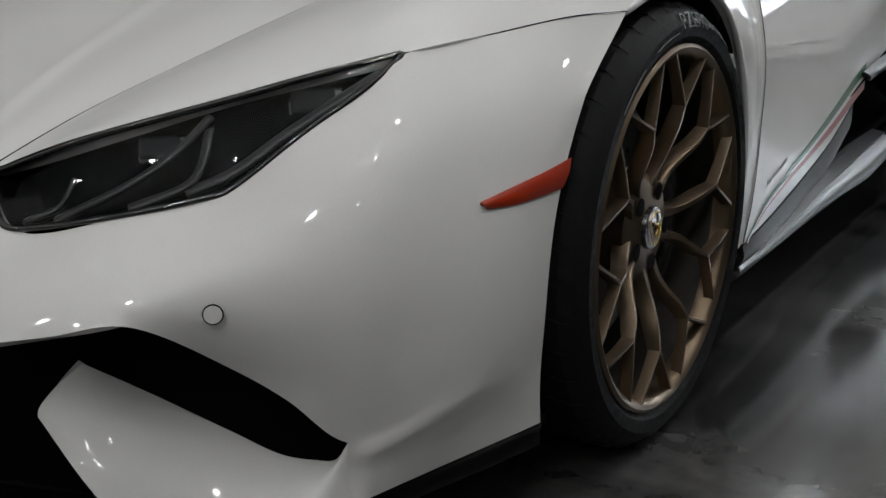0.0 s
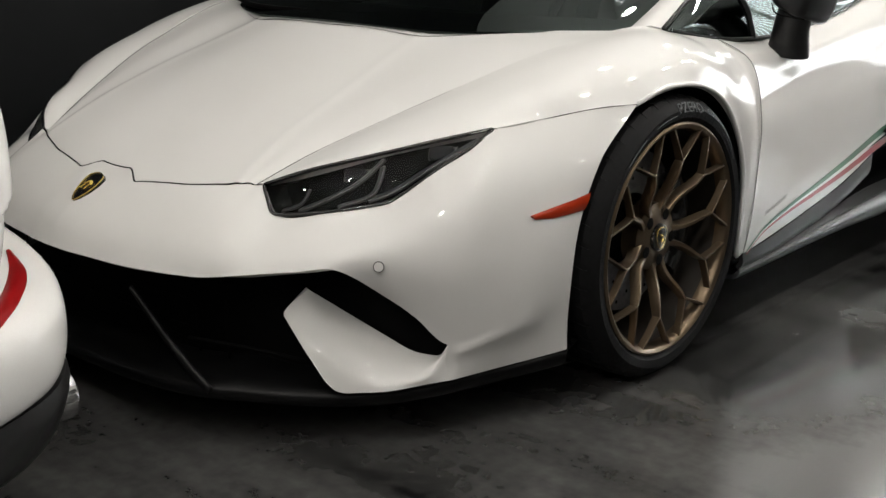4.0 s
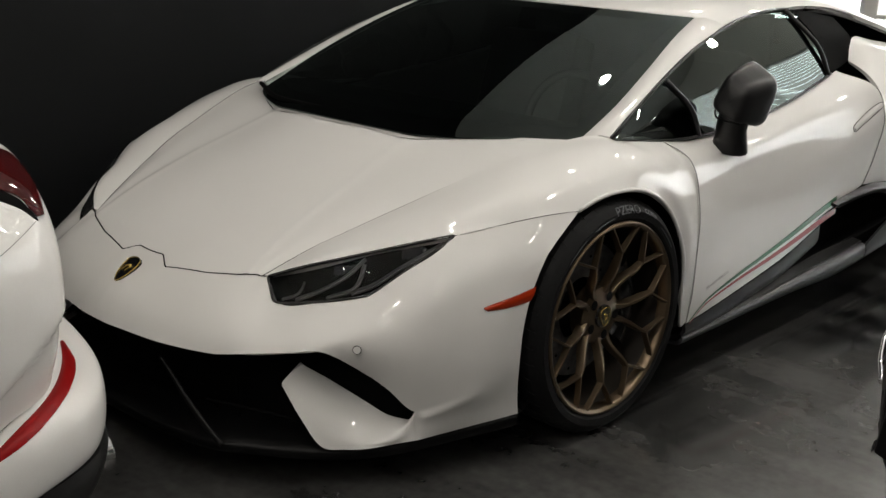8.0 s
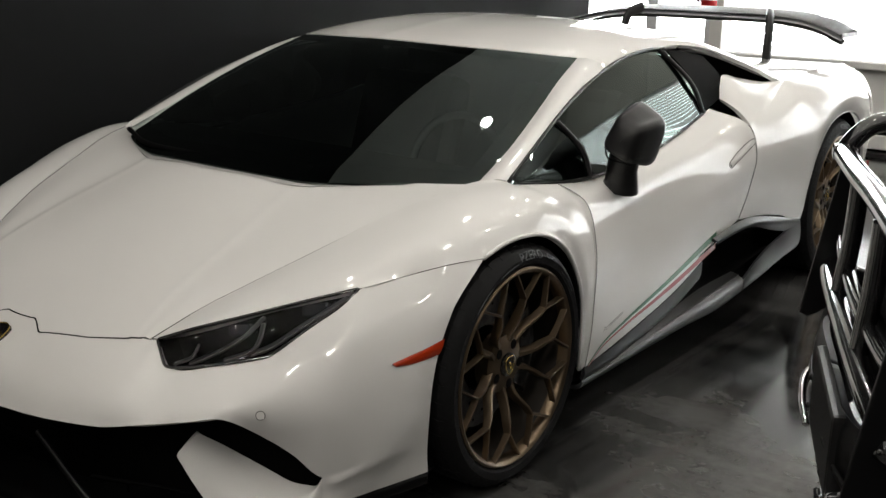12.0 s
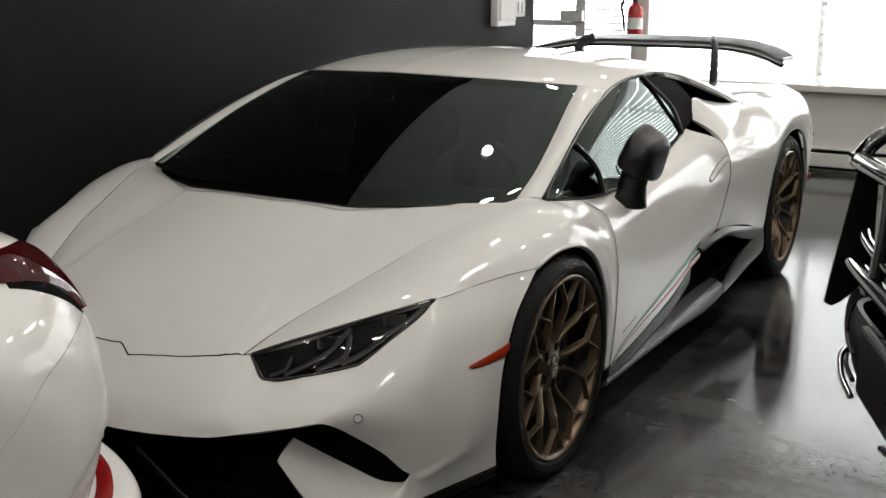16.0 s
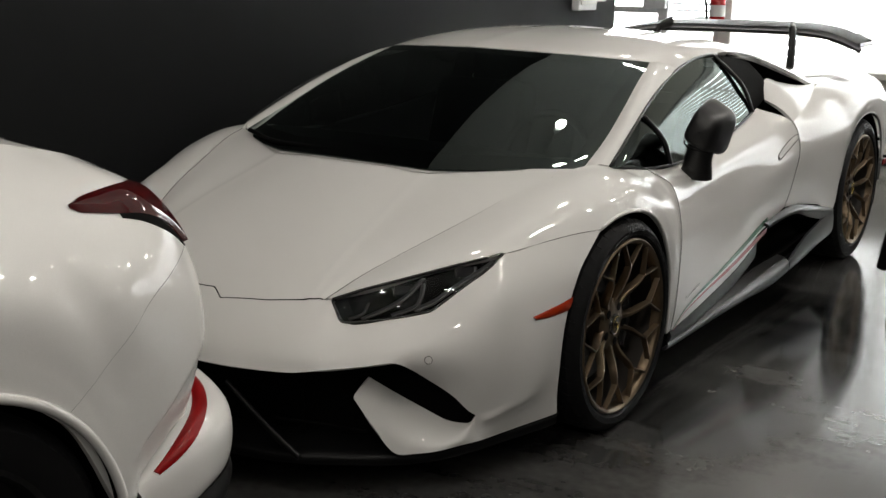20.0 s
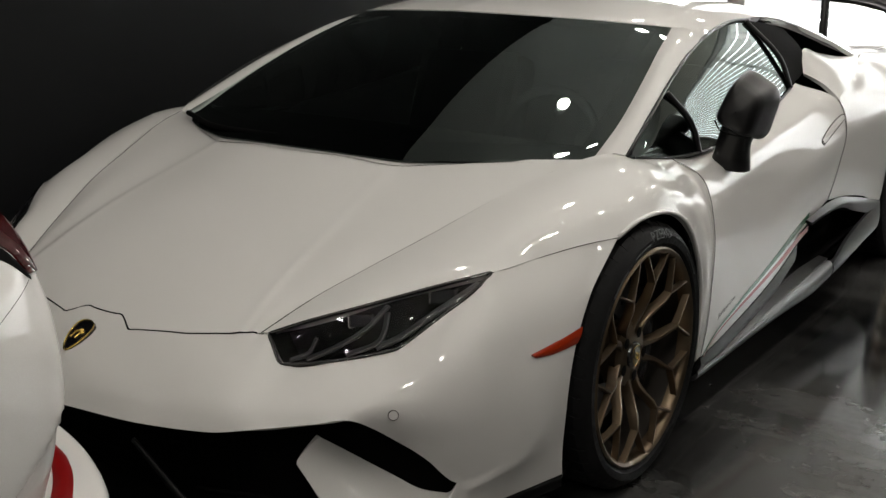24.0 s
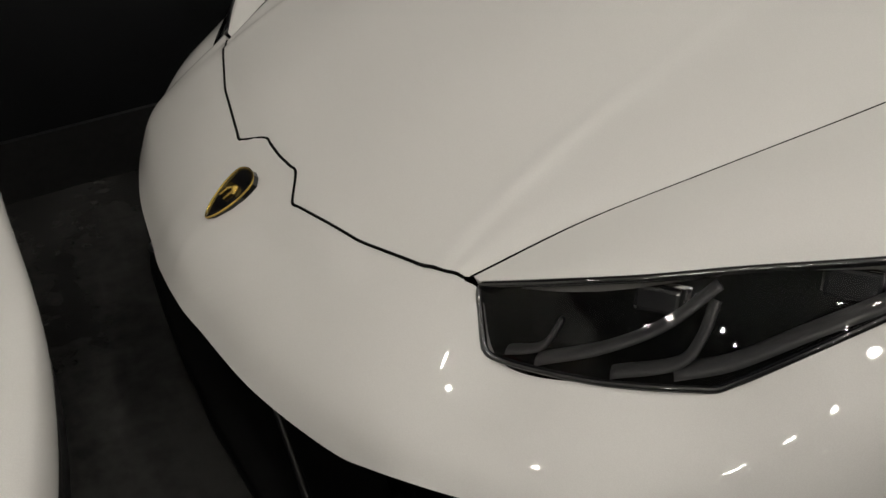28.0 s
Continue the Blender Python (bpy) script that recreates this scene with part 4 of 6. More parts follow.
# air scoop behind the side window: opening under the roof rail, its shade painted near-zero black
SCOOP = [
    [(0.606, 1.530, 1.040), (0.634, 1.770, 1.008), (0.720, 2.040, 0.922), (0.772, 2.170, 0.876)],
    [(0.560, 1.600, 0.960), (0.570, 1.790, 0.930), (0.640, 2.000, 0.888), (0.745, 2.170, 0.868)],
    [(0.640, 1.620, 0.835), (0.640, 1.800, 0.845), (0.660, 2.000, 0.856), (0.740, 2.180, 0.868)],
]
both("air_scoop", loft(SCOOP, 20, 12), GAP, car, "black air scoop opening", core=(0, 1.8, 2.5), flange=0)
both("scoop_rail", loft([[(0.614, 1.525, 1.046), (0.642, 1.770, 1.014), (0.731, 2.040, 0.930), (0.780, 2.160, 0.880)], [(0.606, 1.530, 1.026), (0.632, 1.770, 0.996), (0.718, 2.040, 0.913), (0.776, 2.160, 0.870)]], 20, 4), GLOSSBLACK, car, ref=(0, 1.8, 0.7), flange=0.004)

# panel gaps
def gap(pts, r=0.0022, lift=0.0):
    for sgn in (1, -1):
        sweep("panel_gap", [(sgn * x, y, z + lift) for x, y, z in pts], r, GAP, car, sides=6, n=40)


gap(HOOD_SEAM, 0.0010, 0.0)
gap([(0.790, -0.453, 0.620), (0.838, -0.323, 0.6345), (0.885, -0.230, 0.647), (0.917, -0.140, 0.648)], 0.0009)
sweep("hood_gap", [tuple(c[0] + np.array([0, -0.0016, -0.0012])) for c in HOOD[1:-1:2]], 0.0021, GAP, car, sides=6, n=260)
gap([(0.812, 0.368, 0.743), (0.889, 0.407, 0.690), (0.932, 0.404, 0.560), (0.936, 0.400, 0.400), (0.931, 0.399, 0.290), (0.920, 0.398, 0.208)], 0.0007)
gap([(0.750, 1.554, 0.826), (0.840, 1.588, 0.781), (0.889, 1.599, 0.770), (0.924, 1.603, 0.6665), (0.914, 1.594, 0.560), (0.9065, 1.575, 0.495), (0.8985, 1.546, 0.432)], 0.0008)

# headlights
HL_TOP = [(0.441, -0.753, 0.501), (0.513, -0.716, 0.531), (0.587, -0.657, 0.556), (0.648, -0.592, 0.576), (0.717, -0.529, 0.599), (0.787, -0.454, 0.620)]
HL_LOW = [(0.441, -0.756, 0.499), (0.460, -0.765, 0.480), (0.478, -0.773, 0.4625), (0.484, -0.7755, 0.457), (0.491, -0.7745, 0.4530), (0.502, -0.769, 0.4515), (0.600, -0.715, 0.466), (0.672, -0.657, 0.4825), (0.686, -0.6445, 0.4865), (0.694, -0.634, 0.494), (0.703, -0.623, 0.503), (0.746, -0.568, 0.551), (0.775, -0.505, 0.588), (0.788, -0.456, 0.618)]
HL_IN = np.array([-0.42, 0.78, -0.30])


def headlight(sgn):
    m = np.array([sgn, 1, 1])
    lamp = part("headlight", make("headlight", [], [], None), None, car, "dark angular headlight with grey light bars")
    t, l = spl(HL_TOP, 70) * m, spl(HL_LOW, 70) * m
    g = np.array([l + f * (t - l) for f in np.linspace(0, 1, 12)])
    nn = normals(g)
    if nn[6, 20, 1] > 0:
        nn = -nn
    sheet("lens", g + nn * 0.003 * np.sin(np.pi * np.linspace(0, 1, 12))[:, None, None], CLEAR, lamp, "clear glossy lens cover", ref=(0, 0.4, 0.3), flange=0)
    c = g.mean(axis=(0, 1))
    back = c + (g - c) * 0.86 + HL_IN * m * 0.045
    tub = np.concatenate([g[:1] * 1.0, back, g[-1:]])
    sheet("housing", tub, GAP, lamp, ref=(0, -2.0, 0.3), flange=0)
    outline = np.concatenate([t, l[::-1][1:-1]])
    sweep("bezel", outline + nn[6, 35] * -0.001, 0.0042, GLOSSBLACK, lamp, n=220, sides=6, closed=True)

    def on(u, v, d):
        i, j = min(v * 11, 10.999), min(u * 69, 68.999)
        a, b = int(i), int(j)
        fi, fj = i - a, j - b
        p = (g[a, b] * (1 - fi) + g[a + 1, b] * fi) * (1 - fj) + (g[a, b + 1] * (1 - fi) + g[a + 1, b + 1] * fi) * fj
        return p + HL_IN * m * d

    # light guides: a long diagonal, a chevron, a foot bar and a short inner blade
    for b, r in (([(0.215, 0.08), (0.34, 0.32), (0.44, 0.55), (0.53, 0.88)], 0.013), ([(0.36, 0.08), (0.48, 0.22), (0.505, 0.40), (0.525, 0.74)], 0.012), ([(0.47, 0.12), (0.56, 0.19), (0.70, 0.22), (0.82, 0.24), (0.93, 0.26)], 0.015), ([(0.15, 0.10), (0.215, 0.24), (0.235, 0.55)], 0.010)):
        sweep("light_bar", [on(u, v, 0.012) for u, v in b], r, LAMPGREY, lamp, "grey light guide bar", sides=6, flat=0.32, n=30)
    for u, v, r in ((0.40, 0.74, 0.017), (0.76, 0.62, 0.019)):
        c2 = on(u, v, 0.034)
        for q, s in (("projector", 1.0), ("projector_frame", 1.25)):
            bm = box_bm((2.6 * r * s, 0.012, 1.5 * r * s), (0, 0, 0), 0.004)
            bmesh.ops.transform(bm, matrix=Matrix.Translation(c2 + HL_IN * m * (0.008 * (s - 1) * 8)) @ Matrix.Rotation(radians(38 * sgn), 4, "Z") @ Matrix.Rotation(radians(-20), 4, "X"), verts=bm.verts)
            part(q, bm, LENS if s == 1 else CHROME, lamp, "dark projector lens" if s == 1 else "")
    return lamp


headlight(1)
headlight(-1)

# side marker, parking sensor, badge
for sgn in (1, -1):
    m = np.array([sgn, 1, 1])
    decal("side_marker", flank * m, np.array([(0.884, -0.452, 0.460), (0.899, -0.402, 0.470), (0.914, -0.350, 0.480), (0.925, -0.306, 0.489)]) * m, np.array([(0.886, -0.444, 0.450), (0.899, -0.405, 0.449), (0.913, -0.362, 0.452), (0.922, -0.324, 0.455)]) * m, AMBER, car, "amber side marker lens", core=(0, -0.2, 0.4))
    s0 = np.array([0.735, -0.722, 0.384]) * m
    d = np.array([0.60 * sgn, -0.72, 0.10])
    d /= np.linalg.norm(d)
    a1 = np.cross(d, (0, 0, 1))
    a1 /= np.linalg.norm(a1)
    a2 = np.cross(a1, d)
    ring = [s0 + d * 0.004 + 0.0100 * (math.cos(w) * a1 + math.sin(w) * a2) for w in np.linspace(0, 2 * math.pi, 13)[:-1]]
    sens = part("parking_sensor", make("parking_sensor", [s0 + d * 0.005 + 0.0094 * (math.cos(w) * a1 + math.sin(w) * a2) for w in np.linspace(0, 2 * math.pi, 25)[:-1]], [tuple(range(24))], WHITE), WHITE, car, "round white parking sensor")
    sweep("sensor_ring", ring, 0.0009, GAP, sens, closed=True, n=32, sides=5)

SHIELD = [(0, 0.040), (0.012, 0.038), (0.024, 0.030), (0.027, 0.010), (0.022, -0.012), (0.012, -0.032), (0, -0.042), (-0.012, -0.032), (-0.022, -0.012), (-0.027, 0.010), (-0.024, 0.030), (-0.012, 0.038)]
bq = Matrix.Translation((0.0, -0.893, 0.4445)) @ Matrix.Rotation(radians(34), 4, "X") @ Matrix.Scale(1.04, 4)
badge = part("badge", make("badge", [bq @ Vector((x * 1.0, y, 0.003)) for x, y in SHIELD] + [bq @ Vector((x * 1.06, y * 1.06, -0.004)) for x, y in SHIELD],
             [tuple(range(12))] + [(i, i + 12, (i + 1) % 12 + 12, (i + 1) % 12) for i in range(12)], GLOSSBLACK, False), GLOSSBLACK, car, "black and gold shield badge")
sweep("badge_rim", [bq @ Vector((x, y, 0.004)) for x, y in SHIELD], 0.0016, GOLD, badge, closed=True, n=60, sides=6)
sweep("badge_motif", [bq @ Vector(p) for p in ((-0.012, 0.010, 0.005), (-0.004, 0.006, 0.007), (0.006, 0.012, 0.007), (0.013, 0.004, 0.005))], [0.003, 0.006, 0.006, 0.003], GOLD, badge, sides=6, flat=0.5)
for dx in (-0.008, 0.006):
    sweep("badge_motif_leg", [bq @ Vector((dx, 0.006, 0.005)), bq @ Vector((dx - 0.004, -0.010, 0.005))], 0.002, GOLD, badge, sides=5)

# mouth: interior with its shade put into near-zero black, splitter and struts
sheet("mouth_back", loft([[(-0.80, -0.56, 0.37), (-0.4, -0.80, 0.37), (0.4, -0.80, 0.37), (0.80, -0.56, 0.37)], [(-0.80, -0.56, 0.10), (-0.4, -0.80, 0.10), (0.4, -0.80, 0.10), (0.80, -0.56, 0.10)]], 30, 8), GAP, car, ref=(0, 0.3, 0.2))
LIP = [(0.0, -0.985, 0.100), (0.30, -0.972, 0.108), (0.481, -0.946, 0.124), (0.542, -0.893, 0.118), (0.612, -0.838, 0.114), (0.669, -0.776, 0.108), (0.728, -0.708, 0.108), (0.789, -0.640, 0.120), (0.845, -0.500, 0.128), (0.885, -0.395, 0.134), (0.905, -0.335, 0.138)]
lip = spl(LIP, 60)
lip_rows = [lip + (0, 0.03, -0.022), lip + (0, -0.002, -0.016), lip + (0, -0.004, 0.0), lip + (0, 0.002, 0.010), lip * (0.985, 1, 1) + (0, 0.05, 0.012), lip * (0.9, 1, 1) + (0, 0.26, 0.02)]
lg = np.array(lip_rows)
sheet("front_splitter", np.concatenate([flip_x(lg[:, :0:-1]), lg], axis=1), SPLITTER, car, "satin black carbon front splitter", ref=(0, 0.5, 0.4), flange=0)
for sgn in (1, -1):
    sweep("mouth_strut", [(sgn * 0.488, -0.946, 0.126), (sgn * 0.425, -0.950, 0.160), (sgn * 0.365, -0.950, 0.194), (sgn * 0.30, -0.945, 0.230), (sgn * 0.22, -0.94, 0.275)], [0.006, 0.007, 0.006, 0.005, 0.004], SATIN, car, sides=8, flat=1.6)
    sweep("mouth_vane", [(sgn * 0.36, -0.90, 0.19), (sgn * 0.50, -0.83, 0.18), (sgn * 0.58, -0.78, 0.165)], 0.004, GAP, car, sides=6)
# mouth grille: crossing bars, darkened with the same shade black
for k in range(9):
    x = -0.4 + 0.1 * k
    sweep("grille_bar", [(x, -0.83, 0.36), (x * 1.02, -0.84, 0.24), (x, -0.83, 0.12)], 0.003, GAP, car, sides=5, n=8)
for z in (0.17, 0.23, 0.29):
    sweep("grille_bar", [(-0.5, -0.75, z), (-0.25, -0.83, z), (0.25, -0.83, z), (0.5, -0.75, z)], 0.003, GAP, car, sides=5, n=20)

# underbody and liners; the wells' shade is put into a near-zero black
sheet("underbody", loft([[(-0.70, -0.55, 0.112), (-0.80, 1.2, 0.105), (-0.78, 3.2, 0.13)], [(0.70, -0.55, 0.112), (0.80, 1.2, 0.105), (0.78, 3.2, 0.13)]], 20, 6), GAP, car, ref=(0, 1.2, 1.0), flange=0.02)
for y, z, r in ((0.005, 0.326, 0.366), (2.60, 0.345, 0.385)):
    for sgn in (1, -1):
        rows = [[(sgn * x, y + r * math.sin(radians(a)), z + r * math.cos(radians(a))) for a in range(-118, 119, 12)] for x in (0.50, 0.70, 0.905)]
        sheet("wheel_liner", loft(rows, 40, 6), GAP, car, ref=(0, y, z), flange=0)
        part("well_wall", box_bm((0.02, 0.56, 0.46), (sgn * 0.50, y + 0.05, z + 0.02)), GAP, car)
part("cabin_floor", box_bm((1.45, 2.0, 0.05), (0, 0.9, 0.28), 0.01), CABIN, car)
sheet("cowl_tray", np.array([[np.array(c[-1]) + (0, -0.02, -0.004) for c in HOOD], [np.array(c[-1]) * (1, 1, 1) + (0, 0.03, -0.022) for c in HOOD], [np.array(c[-1]) + (0, 0.16, -0.04) for c in HOOD]]), GAP, car, ref=(0, 0, 0.3), flange=0)
sheet("dashboard", loft([[(-0.72, -0.02, 0.735), (0, -0.06, 0.745), (0.72, -0.02, 0.735)], [(-0.72, 0.25, 0.765), (0, 0.22, 0.775), (0.72, 0.25, 0.765)], [(-0.70, 0.42, 0.70), (0, 0.42, 0.71), (0.70, 0.42, 0.70)], [(-0.70, 0.40, 0.40), (0, 0.42, 0.40), (0.70, 0.40, 0.40)]], 24, 16), CABIN, car, ref=(0, -0.3, 0.3))
for sx in (-0.36, 0.36):
    part("seat_back", box_bm((0.46, 0.16, 0.62), (sx, 1.15, 0.60), 0.06, Matrix.Rotation(radians(-18), 4, "X")), CABIN, car)
    part("seat_cushion", box_bm((0.46, 0.5, 0.16), (sx, 0.86, 0.37), 0.05), CABIN, car)
sweep("steering_wheel", [(0.36 + 0.165 * math.cos(a), 0.50 + 0.05 * math.sin(a), 0.72 + 0.15 * math.sin(a)) for a in np.linspace(0, 2 * math.pi, 13)[:-1]], 0.014, CABIN, car, closed=True, n=32)
part("bulkhead", box_bm((1.1, 0.04, 0.6), (0, 1.42, 0.72), 0.01), CABIN, car)
sweep("wiper", [(-0.62, 0.0, 0.782), (-0.35, -0.115, 0.775), (0.02, -0.125, 0.780), (0.30, -0.085, 0.782)], 0.008, GAP, car, sides=6)

# door furniture: handle, stripes, script
def side_x(y, z):
    """How far out the door skin stands."""
    g = DOORG.reshape(-1, 3)
    d = (g[:, 1] - y) ** 2 + (g[:, 2] - z) ** 2
    k = np.argsort(d)[:4]
    w = 1 / (d[k] + 1e-7)
    return float((g[k, 0] * w).sum() / w.sum())


DOORG = loft(DOOR, 90, 120)
ST_TOP = [(0.412, 0.212), (0.485, 0.258), (0.64, 0.296), (0.806, 0.322), (0.984, 0.350), (1.172, 0.384), (1.36, 0.422)]


def band(name, lo, hi, mat, sgn, parent, label):
    """A decal strip along the stripe line, lo to hi of its width, tapering to the front."""
    rows = []
    line = spl([(0, y, z) for y, z in ST_TOP], 60)
    for f in np.linspace(0, 1, 4):
        row = []
        for k, p in enumerate(line):
            w = 0.012 + 0.052 * (k / 59)
            z = p[2] - w * (lo + f * (hi - lo))
            row.append((sgn * (side_x(p[1], z) + 0.0025), p[1], z))
        rows.append(row)
    sheet(name, np.array(rows), mat, parent, label, ref=(0, 0.9, 0.3), flange=0.001)


for sgn, dr in ((1, doors[0]), (-1, doors[1])):
    band("stripe_green", 0.0, 0.38, STRIPE_GREEN, sgn, dr, "green stripe decal")
    band("stripe_white", 0.38, 0.62, STRIPE_WHITE, sgn, dr, "white stripe decal")
    band("stripe_red", 0.62, 1.0, STRIPE_RED, sgn, dr, "red stripe decal")
    # flush handle in a shallow recess
    def handle_ring(grow, out):
        ring = []
        for a, b in ((-1, -0.7), (-0.55, -1), (0.6, -1), (1, -0.5), (1, 0.7), (0.55, 1), (-0.6, 1), (-1, 0.5)):
            y, z = 1.512 + a * (0.090 + grow) - b * 0.004, 0.684 + a * (0.035 + grow * 0.4) + b * (0.011 + grow)
            ring.append((sgn * (side_x(y, z) + out), y, z))
        return ring

    rim = spl(handle_ring(-0.004, 0.0025), 41, closed=True)[:-1]
    h = part("door_handle", make("door_handle", list(rim) + [rim.mean(0) + np.array([sgn * 0.002, 0, 0])], [(k, (k + 1) % 40, 40) if sgn > 0 else ((k + 1) % 40, k, 40) for k in range(40)], WHITE), WHITE, dr, "flush white door handle")
    sweep("handle_gap", handle_ring(0.0, 0.0005), 0.0011, GAP, h, closed=True, sides=5, n=60)
    sweep("handle_gap", [handle_ring(-0.004, 0.003)[k] for k in (0, 7)], 0.0012, GAP, h, sides=5)
    # model script: small strokes too fine to read closely
    me = text_mesh("Performante", 0.021, 0.0002, 0.0007)
    zz = 0.312
    q = Matrix.Translation((sgn * (side_x(0.538, zz) + 0.003), 0.538, zz)) @ Matrix.Rotation(radians(90 if sgn > 0 else -90), 4, "Z") @ Matrix.Rotation(radians(90), 4, "X") @ Matrix.Rotation(radians(14 * sgn), 4, "Z") @ Matrix(((1.15, 0.35, 0, 0), (0, 1, 0, 0), (0, 0, 1, 0), (0, 0, 0, 1)))
    me.transform(q)
    part("script", me, GAP, dr, "thin dark model script lettering")

# side skirt: black sill, grey blade and the intake before the rear wheel
for sgn in (1, -1):
    m = np.array([sgn, 1, 1])

    def strip(name, rows, mat, label, n=50, k=10, fl=0.012, ref=(0, 1.2, 0.3)):
        sheet(name, loft(rows, n, k) * m, mat, car, label, ref=ref, flange=fl)

    strip("sill", [
        [(0.921, 0.392, 0.203), (0.922, 0.530, 0.218), (0.919, 0.730, 0.244), (0.909, 1.010, 0.283), (0.896, 1.250, 0.335)],
        [(0.926, 0.388, 0.182), (0.926, 0.530, 0.186), (0.921, 0.730, 0.205), (0.910, 1.010, 0.232), (0.890, 1.250, 0.270)],
        [(0.918, 0.384, 0.165), (0.916, 0.530, 0.166), (0.905, 0.730, 0.178), (0.880, 1.010, 0.195), (0.840, 1.250, 0.220)]], SATIN, "satin black side sill")
    strip("side_skirt", [
        [(0.918, 0.382, 0.165), (0.916, 0.530, 0.167), (0.905, 0.730, 0.180), (0.885, 1.010, 0.200), (0.870, 1.300, 0.215), (0.880, 1.560, 0.222)],
        [(0.924, 0.380, 0.156), (0.926, 0.560, 0.161), (0.928, 0.800, 0.168), (0.930, 1.100, 0.176), (0.932, 1.350, 0.184), (0.934, 1.560, 0.205)],
        [(0.914, 0.376, 0.141), (0.916, 0.560, 0.143), (0.918, 0.800, 0.146), (0.922, 1.100, 0.147), (0.926, 1.350, 0.142), (0.930, 1.560, 0.160)],
        [(0.860, 0.380, 0.132), (0.860, 0.560, 0.132), (0.860, 0.800, 0.130), (0.860, 1.100, 0.118), (0.860, 1.350, 0.120), (0.860, 1.560, 0.125)]], GREYSKIRT, "grey satin side skirt blade")
    strip("skirt_shelf", [
        [(0.9195, 0.382, 0.1665), (0.9175, 0.530, 0.1690), (0.9065, 0.730, 0.1830), (0.8865, 1.010, 0.2035), (0.8715, 1.300, 0.2190), (0.8815, 1.560, 0.2270)],
        [(0.9225, 0.382, 0.1630), (0.9225, 0.545, 0.1665), (0.9195, 0.765, 0.1770), (0.9140, 1.055, 0.1930), (0.9100, 1.325, 0.2050), (0.9140, 1.560, 0.2210)]], SATIN, "satin black shelf over the skirt blade", 50, 6, 0.003)
    strip("skirt_tail", [
        [(0.934, 1.555, 0.206), (0.938, 1.720, 0.270), (0.940, 1.900, 0.305), (0.936, 2.120, 0.334)],
        [(0.940, 1.555, 0.190), (0.945, 1.740, 0.235), (0.946, 1.920, 0.265), (0.940, 2.128, 0.300)],
        [(0.930, 1.555, 0.160), (0.934, 1.740, 0.180), (0.936, 1.920, 0.205), (0.934, 2.140, 0.225)],
        [(0.860, 1.555, 0.130), (0.860, 1.740, 0.135), (0.860, 1.920, 0.140), (0.860, 2.150, 0.150)]], GREYSKIRT, "grey satin skirt end before the rear wheel", 30, 12)
    strip("intake_hood", [
        [(0.898, 1.320, 0.405), (0.905, 1.460, 0.425), (0.912, 1.620, 0.430), (0.925, 1.800, 0.402), (0.936, 2.120, 0.336)],
        [(0.912, 1.330, 0.395), (0.925, 1.470, 0.412), (0.935, 1.620, 0.415), (0.940, 1.800, 0.382), (0.940, 2.115, 0.322)],
        [(0.905, 1.360, 0.378), (0.915, 1.490, 0.392), (0.925, 1.630, 0.393), (0.932, 1.790, 0.352), (0.936, 2.020, 0.300)]], SATIN, "satin black hood over the side intake", 30, 8)
    # intake lining, with the shade of its depth put into the black
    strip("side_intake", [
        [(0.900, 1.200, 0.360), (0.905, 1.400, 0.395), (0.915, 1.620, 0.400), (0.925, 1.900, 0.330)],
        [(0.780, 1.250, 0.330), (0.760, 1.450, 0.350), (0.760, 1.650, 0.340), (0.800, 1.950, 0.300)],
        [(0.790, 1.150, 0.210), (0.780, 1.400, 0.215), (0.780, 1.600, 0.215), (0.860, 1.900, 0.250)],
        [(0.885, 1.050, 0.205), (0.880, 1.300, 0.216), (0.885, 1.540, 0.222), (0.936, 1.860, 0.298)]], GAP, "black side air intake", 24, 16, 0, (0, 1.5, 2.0))

